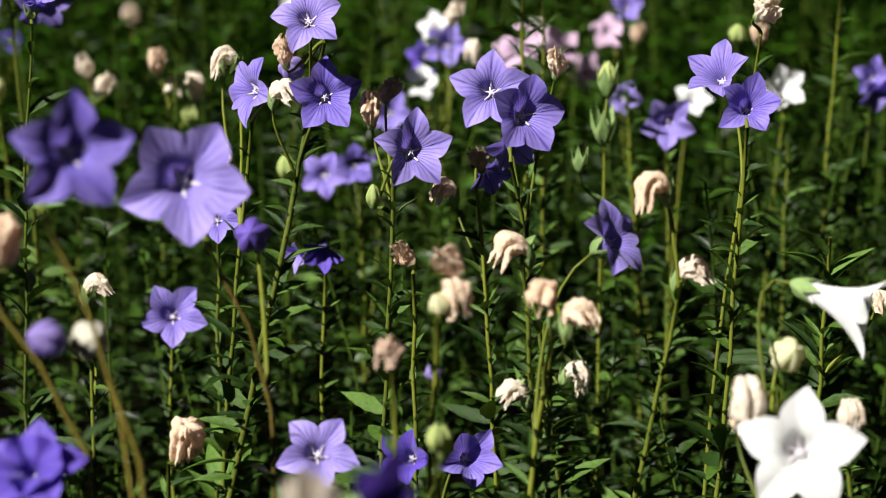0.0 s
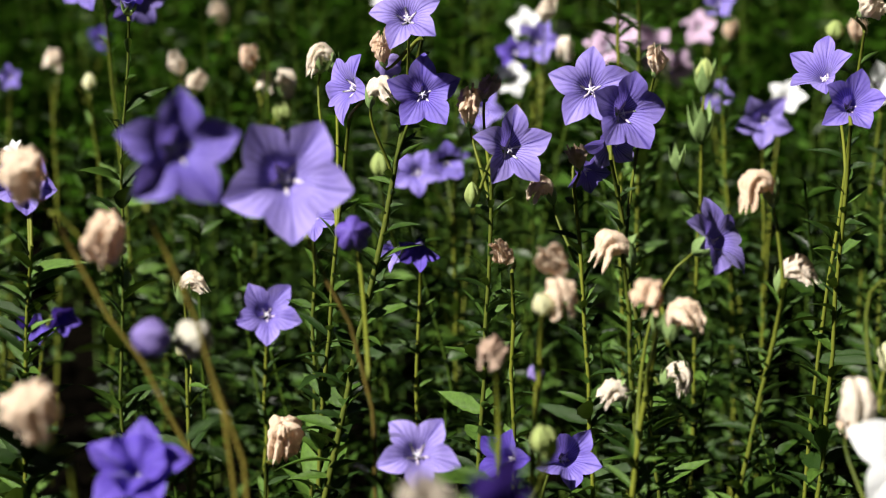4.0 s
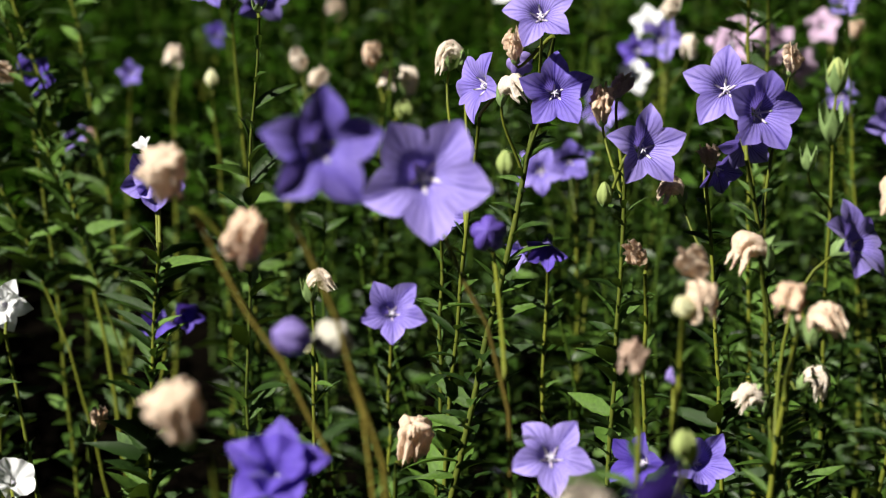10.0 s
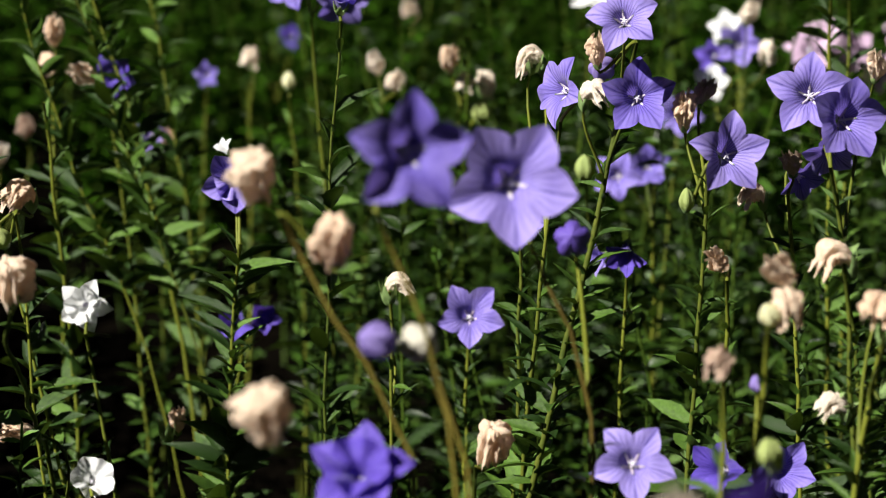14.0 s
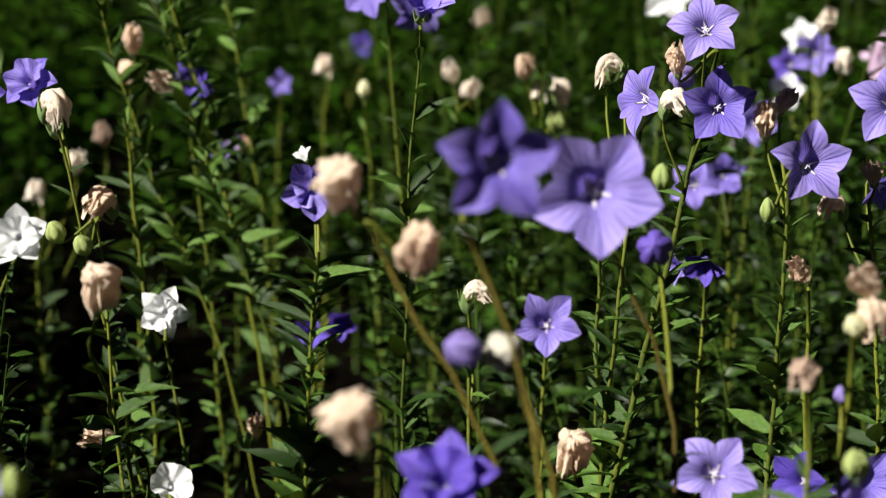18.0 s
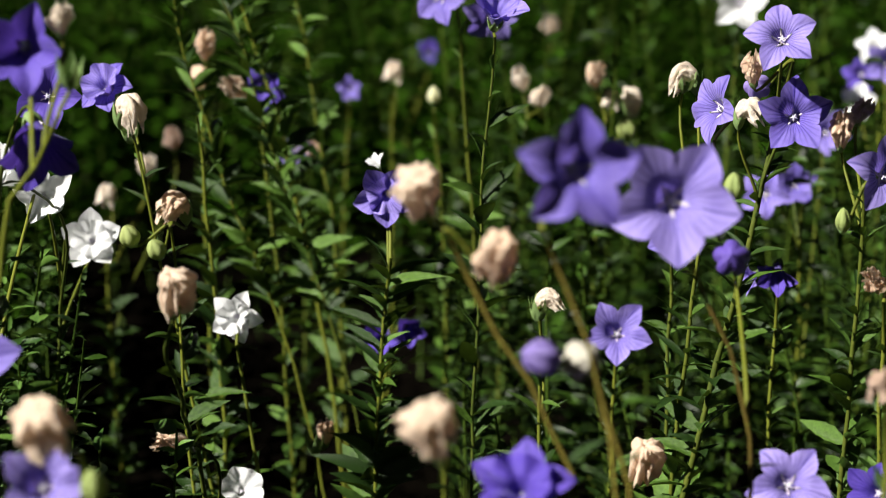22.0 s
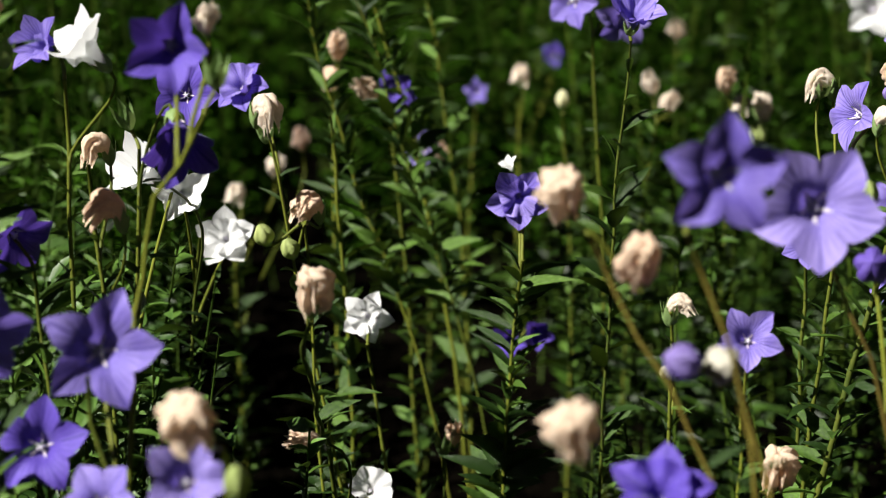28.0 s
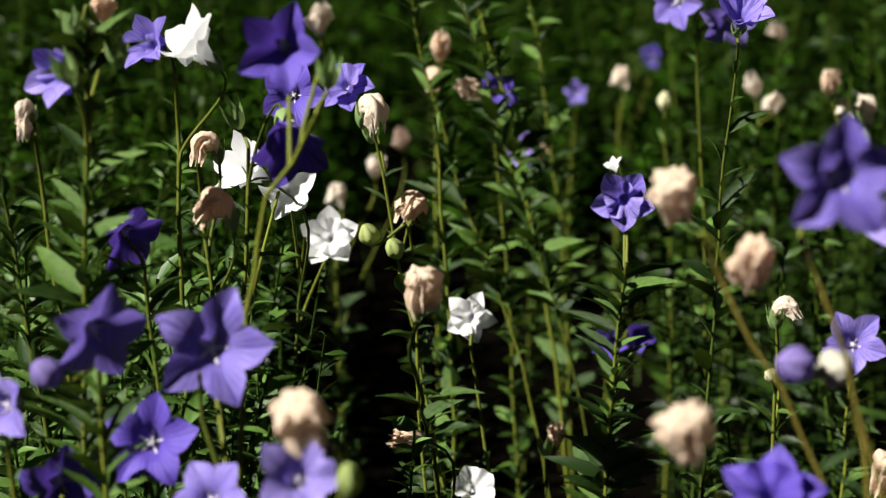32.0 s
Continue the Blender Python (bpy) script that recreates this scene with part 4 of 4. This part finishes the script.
p.flower(-0.128, 2.217, 0.560, -10, 10, 0.056)
p.bud(-0.149, 1.972, 0.610, 0, 75, 0.02, 'green', 1.2)
p.flower(-0.066, 2.578, 0.574, 0, 10, 0.06)
p = Plant((0.235, 2.173, 0.592), (0.234, 2.196), "balloon flower plant with a violet flower in the second row", 157, leaves=30)
p.flower(0.237, 2.194, 0.621, -4, -8, 0.062, 'violet', 'star', spin=18)
p.flower(0.309, 2.581, 0.590, 0, 30, 0.05, 'white')
p.flower(0.242, 2.781, 0.564, 0, 10, 0.05)
p = Plant((0.150, 1.932, 0.658), (0.132, 1.932), "balloon flower plant with long green seed cups", 158, leaves=20)
p.pod(0.153, 1.940, 0.697, 0, 80, 0.022)
p.pod(0.149, 1.931, 0.656, 0, 80, 0.026)
p.pod(0.124, 1.875, 0.633, 0, 80, 0.016)
p.bud(0.154, 1.950, 0.698, 0, 80, 0.02, 'green', 1.4)
p = Plant((0.133, 2.783, 0.575), (0.147, 2.813), "pink-flowered balloon flower plant further back", 159, leaves=30)
p.flower(0.099, 2.795, 0.630, -10, 30, 0.07, 'pink')
p.flower(0.158, 2.844, 0.621, 10, 30, 0.07, 'pink')
p.flower(0.196, 2.888, 0.588, 20, 0, 0.06, 'pink')
p.flower(0.128, 2.948, 0.633, 0, 40, 0.06, 'pink')
p = Plant((0.011, 2.586, 0.609), (0.003, 2.596), "balloon flower plant with pale blue and white flowers further back", 160, leaves=30)
p.flower(0.004, 2.596, 0.657, 0, 10, 0.06)
p.flower(-0.010, 2.700, 0.667, -20, 30, 0.05, 'white')
p.flower(-0.028, 2.686, 0.599, 0, 20, 0.05, 'white')
p.withered(0.035, 2.497, 0.671, 0, -50, 0.035, 'cream')
p.withered(0.011, 2.504, 0.704, 0, 60, 0.03, 'cream')
p.flower(-0.025, 2.742, 0.625, -20, 0, 0.05, 'deep')
p = Plant((0.247, 2.992, 0.596), (0.217, 2.982), "balloon flower plant with pink and violet flowers at the back", 161, leaves=30)
p.flower(0.235, 2.999, 0.631, -10, 20, 0.055, 'pink')
p.flower(0.263, 3.007, 0.665, 0, 20, 0.05)
p.withered(0.259, 2.799, 0.649, 0, 60, 0.03, 'tan')
p = Plant((0.375, 2.282, 0.624), (0.377, 2.285), "balloon flower plant with white flowers at the back", 162, leaves=30)
p.flower(0.372, 2.287, 0.645, 20, 10, 0.055, 'white')
p.withered(0.332, 2.199, 0.713, 0, 60, 0.028, 'tan')
p.bud(0.309, 2.199, 0.713, 0, 60, 0.02, 'green')
p = Plant((0.489, 2.384, 0.622), (0.453, 2.408), "violet flowers at the far side of the bed", 163, leaves=30)
p.flower(0.492, 2.389, 0.644, 0, 0, 0.05)
p.flower(0.495, 2.384, 0.624, 20, -20, 0.05)
p = Plant((-0.313, 2.381, 0.610), (-0.310, 2.379), "balloon flower plant with four withered heads", 164, leaves=30)
p.withered(-0.327, 2.372, 0.663, -20, 60, 0.034, 'tan')
p.withered(-0.308, 2.388, 0.641, 0, -60, 0.032, 'cream')
p.withered(-0.286, 2.408, 0.640, 20, -40, 0.044, 'cream')
p.bud(-0.291, 2.409, 0.597, 0, 70, 0.024, 'green')
p = Plant((-0.417, 2.481, 0.596), (-0.449, 2.469), "balloon flower plant with two pale withered heads", 165, leaves=30)
p.withered(-0.425, 2.490, 0.640, 0, 50, 0.03, 'cream')
p.withered(-0.405, 2.486, 0.622, 0, 40, 0.034, 'cream')
p = Plant((-0.550, 3.694, 0.533), (-0.589, 3.722), "stalk with one withered head far back", 166, leaves=20)
p.withered(-0.550, 3.708, 0.579, 0, 30, 0.045, 'cream')
p = Plant((-0.844, 3.947, 0.471), (-0.870, 3.953), "stalk with a violet flower far back", 167, leaves=20)
p.flower(-0.853, 4.150, 0.488, 0, 10, 0.055, 'deep')
p = Plant((-0.661, 2.858, 0.572), (-0.682, 2.833), "stalk with a tan withered head far back", 168, leaves=20)
p.withered(-0.665, 2.892, 0.606, 0, -60, 0.042, 'cream')
p = Plant((-0.334, 1.705, 0.775), (-0.362, 1.705), "slender stalk with a ruffled violet flower at its tip", 169, leaves=16, leaf_size=0.034, leafy=True, thick=0.0015, via=[(-0.352, 1.705, 0.45), (-0.347, 1.705, 0.583), (-0.345, 1.705, 0.620), (-0.343, 1.705, 0.668), (-0.337, 1.705, 0.724)])
p.flower(-0.332, 1.703, 0.796, 20, 52, 0.054, 'violet', 'cup', double=True)
p = Plant((-0.435, 2.120, 0.735), (-0.425, 2.110), "balloon flower plant with violet flowers above the rest", 170, leaves=14)
p.flower(-0.455, 2.100, 0.772, -20, -10, 0.060)
p.flower(-0.400, 2.100, 0.754, 14, -24, 0.064)
p = Plant((-0.174, 2.600, 0.700), (-0.180, 2.610), "balloon flower plant with a white flower above the back row", 190, leaves=20)
p.flower(-0.174, 2.590, 0.728, 4, 10, 0.070, 'white', 'star')
p = Plant((-0.534, 2.500, 0.600), (-0.530, 2.500), "balloon flower stalk with one pale round bud", 191, leaves=20)
p.bud(-0.534, 2.500, 0.619, 0, 80, 0.017, 'cream', 1.2)
p = Plant((-0.645, 2.105, 0.653), (-0.622, 2.130), "balloon flower plant with violet and tan heads in the back row", 171, leaves=24)
p.flower(-0.641, 2.110, 0.675, 10, -10, 0.05, 'deep')
p.withered(-0.651, 2.059, 0.682, -20, 40, 0.034, 'tan')
p = Plant((-0.718, 2.150, 0.664), (-0.696, 2.154), "balloon flower plant with tan heads in the back row", 172, leaves=24)
p.withered(-0.718, 2.160, 0.710, 10, 50, 0.032, 'tan')
p.withered(-0.724, 2.155, 0.687, -20, -40, 0.032, 'tan')
p = Plant((-0.742, 2.945, 0.544), (-0.754, 2.928), "balloon flower plant with a small violet flower in the back row", 173, leaves=24)
p.flower(-0.742, 2.950, 0.567, 0, 0, 0.04)
p = Plant((-0.713, 2.532, 0.523), (-0.727, 2.542), "balloon flower plant with pale violet flowers among leaves", 174, leaves=24)
p.flower(-0.717, 2.536, 0.543, 0, 0, 0.055)
p.withered(-0.696, 2.538, 0.543, 0, 50, 0.03, 'tan')
p = Plant((-0.908, 2.370, 0.483), (-0.884, 2.366), "balloon flower plant with blurred cream heads", 175, leaves=24)
p.withered(-0.931, 2.435, 0.504, 0, -40, 0.038, 'cream')
p.withered(-0.897, 2.484, 0.524, 10, 50, 0.034, 'cream')
p.withered(-0.896, 2.591, 0.541, 0, 50, 0.03, 'brown')
p = Plant((-0.491, 2.021, 0.422), (-0.496, 1.994), "balloon flower plant with violet petals low among leaves", 176, leaves=24)
p.flower(-0.500, 2.024, 0.438, 0, -10, 0.04, 'deep', 'cup')
p.flower(-0.474, 2.028, 0.447, 30, -10, 0.035, 'deep', 'cup')
LEAFY = "tall slender balloon flower stem with narrow ascending leaves"
p = Plant((-0.700, 2.000, 0.790), (-0.500, 2.000), LEAFY, 177, leaves=24, leaf_size=0.034, leafy=True, leafy_from=0.56, thick=0.0012, group="leafy stems", via=[(-0.578, 2.0, 0.381), (-0.626, 2.0, 0.531), (-0.645, 2.0, 0.570), (-0.667, 2.0, 0.649), (-0.689, 2.0, 0.716)])
p = Plant((-0.657, 2.000, 0.790), (-0.440, 2.000), LEAFY, 178, leaves=24, leaf_size=0.034, leafy=True, leafy_from=0.56, thick=0.0012, group="leafy stems", via=[(-0.526, 2.0, 0.384), (-0.571, 2.0, 0.533), (-0.593, 2.0, 0.595), (-0.615, 2.0, 0.668), (-0.636, 2.0, 0.745)])
p = Plant((-0.664, 2.100, 0.780), (-0.530, 2.100), LEAFY, 179, leaves=24, leaf_size=0.034, leafy=True, leafy_from=0.56, group="leafy stems", via=[(-0.575, 2.1, 0.40), (-0.613, 2.1, 0.601), (-0.624, 2.1, 0.654), (-0.644, 2.1, 0.712)])
p = Plant((-0.656, 2.300, 0.765), (-0.590, 2.300), LEAFY, 180, leaves=24, leaf_size=0.034, leafy=True, group="leafy stems", via=[(-0.610, 2.3, 0.45), (-0.628, 2.3, 0.588), (-0.640, 2.3, 0.684)])
p = Plant((-0.808, 1.342, 0.703), (-0.678, 1.342), LEAFY, 182, leaves=40, leaf_size=0.030, leafy=True, group='leafy stems')
p = Plant((0.417, 2.206, 0.748), (0.432, 2.206), LEAFY, 183, leaves=35, leaf_size=0.030, leafy=True, group='leafy stems')
p = Plant((0.362, 2.177, 0.609), (0.383, 2.177), LEAFY, 184, leaves=35, leaf_size=0.030, leafy=True, group='leafy stems')
p = Plant((0.201, 2.283, 0.630), (0.212, 2.283), LEAFY, 185, leaves=35, leaf_size=0.030, leafy=True, group='leafy stems')
p = Plant((0.076, 2.006, 0.767), (0.108, 2.006), LEAFY, 186, leaves=32, leaf_size=0.030, leafy=True, group='leafy stems')
p = Plant((0.100, 2.106, 0.757), (0.120, 2.106), LEAFY, 187, leaves=32, leaf_size=0.030, leafy=True, group='leafy stems')
p = Plant((-0.634, 1.855, 0.683), (-0.627, 1.855), LEAFY, 188, leaves=24, leaf_size=0.030, leafy=True, group='leafy stems')
p = Plant((-0.045, 0.757, 0.678), (-0.022, 0.777), "short near stalk with a pale withered head", 189, leaves=4)
p.withered(-0.045, 0.739, 0.690, 0, 60, 0.03, 'cream')

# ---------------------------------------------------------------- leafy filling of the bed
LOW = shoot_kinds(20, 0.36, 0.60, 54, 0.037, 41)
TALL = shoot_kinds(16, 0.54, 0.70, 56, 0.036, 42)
g = random.Random(11)
spots, made = [], 0
for row in range(23):
    y = 1.38 + row * 0.085
    reach = 0.14 + 0.39 * y
    step = 0.115
    for k in range(int(2 * reach / step) + 1):
        x = -0.16 * y - reach + k * step + g.uniform(-0.04, 0.04)
        yy = y + g.uniform(-0.04, 0.04)
        if 1.3 < yy < 1.82 and abs(x / yy + 0.132) < 0.03:
            continue
        if x / yy > -0.2 and yy < 2.3 and g.random() < 0.48:
            continue
        tall = y > 1.9 and g.random() < 0.45
        kinds = TALL if tall else LOW
        turn, scale = g.uniform(0, 360), g.uniform(0.86, 1.06)
        if yy < 1.58:
            scale *= 0.74
        if -0.42 < x / yy < -0.21 and 1.5 < yy < 3.6:
            continue
        if x / yy < -0.42 and 2.1 < yy < 3.6:
            for _ in range(2):
                spots.append((g.randrange(len(TALL)) + len(LOW), x + g.uniform(-0.05, 0.05), yy + g.uniform(-0.03, 0.03), radians(turn), g.uniform(0.95, 1.1)))
            continue
        if x / yy < -0.42 and yy < 2.3:
            kinds, tall, scale = TALL, True, g.uniform(0.80, 0.95) if yy < 1.75 else g.uniform(0.85, 1.02)
        if made < 210:
            shoot(g.choice(kinds), x, yy, turn, scale, "short leafy green shoot without flowers", "leafy shoots")
            made += 1
        else:
            spots.append((g.randrange(len(kinds)) + (len(LOW) if tall else 0), x, yy, radians(turn), scale))
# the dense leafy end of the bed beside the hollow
# these leaves take the lightened green that stands in for sun
DENSE = shoot_kinds(14, 0.50, 0.68, 60, 0.046, 45, LEAVES, SHOOT_STEM, LIT_LEAF)
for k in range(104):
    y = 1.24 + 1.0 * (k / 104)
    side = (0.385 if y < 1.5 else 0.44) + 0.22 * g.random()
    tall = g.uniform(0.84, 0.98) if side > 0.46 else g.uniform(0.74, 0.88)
    shoot(g.choice(DENSE), -y * side, y + g.uniform(-0.03, 0.03), g.uniform(0, 360), tall, "leafy shoot at the bed's dense end, leaves coloured as sunlit", "leafy shoots")
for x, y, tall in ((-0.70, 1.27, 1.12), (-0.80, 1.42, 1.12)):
    shoot(g.choice(DENSE), x, y, g.uniform(0, 360), tall, "tall leafy shoot at the bed's dense end, leaves coloured as sunlit", "leafy shoots")
mass("leafy_undergrowth", LOW + TALL, spots, "dense leafy stems filling the flower bed's middle, green darkened as shade", SHADED_FOLIAGE)
FAR = shoot_kinds(12, 0.54, 0.74, 96, 0.055, 43, PLAIN_LEAVES)
spots = []
for row in range(25):
    y = 3.30 + row * 0.13 + 0.006 * row * row
    reach = 0.2 + 0.40 * y
    step = 0.14 + 0.004 * row
    for k in range(int(2 * reach / step) + 1):
        if y < 3.6 and -0.40 < -0.16 - reach / y + k * step / y < -0.20:
            continue
        spots.append((g.randrange(len(FAR)), -0.16 * y - reach + k * step + g.uniform(-0.06, 0.06), y + g.uniform(-0.07, 0.07), g.uniform(0, 6.28), g.uniform(0.85, 1.1)))
# the bed runs on to both sides
for row in range(36):
    y = 1.05 + row * 0.19
    for k in range(40):
        x = -4.1 + k * 0.18 + g.uniform(-0.07, 0.07)
        if -0.58 * y - 0.16 < x < 0.25 * y + 0.12:
            continue
        spots.append((g.randrange(len(FAR)), x, y + g.uniform(-0.08, 0.08), g.uniform(0, 6.28), g.uniform(0.8, 1.05) if x > 0 else g.uniform(0.62, 0.8) if y < 2.3 else g.uniform(0.9, 1.15)))
mass("outer_foliage", FAR, spots, "dense leafy stems at the back and sides, green darkened as shade", SHADED_FOLIAGE)

STALKS = shoot_kinds(10, 0.66, 0.80, 32, 0.045, 44, PLAIN_LEAVES, FAR_STEM)
for k in range(170):
    y = 2.40 + 3.6 * (k / 170) ** 1.2 + g.uniform(-0.1, 0.1)
    x = -0.16 * y + g.uniform(-1, 1) * (0.1 + 0.4 * y)
    if -0.43 < x / y < -0.18 and y < 3.8:
        continue
    shoot(g.choice(STALKS), x, y, g.uniform(0, 360), g.uniform(0.9, 1.08), "tall yellow-green stalk standing out of the far foliage", "tall far stalks", "leafy_stalk")
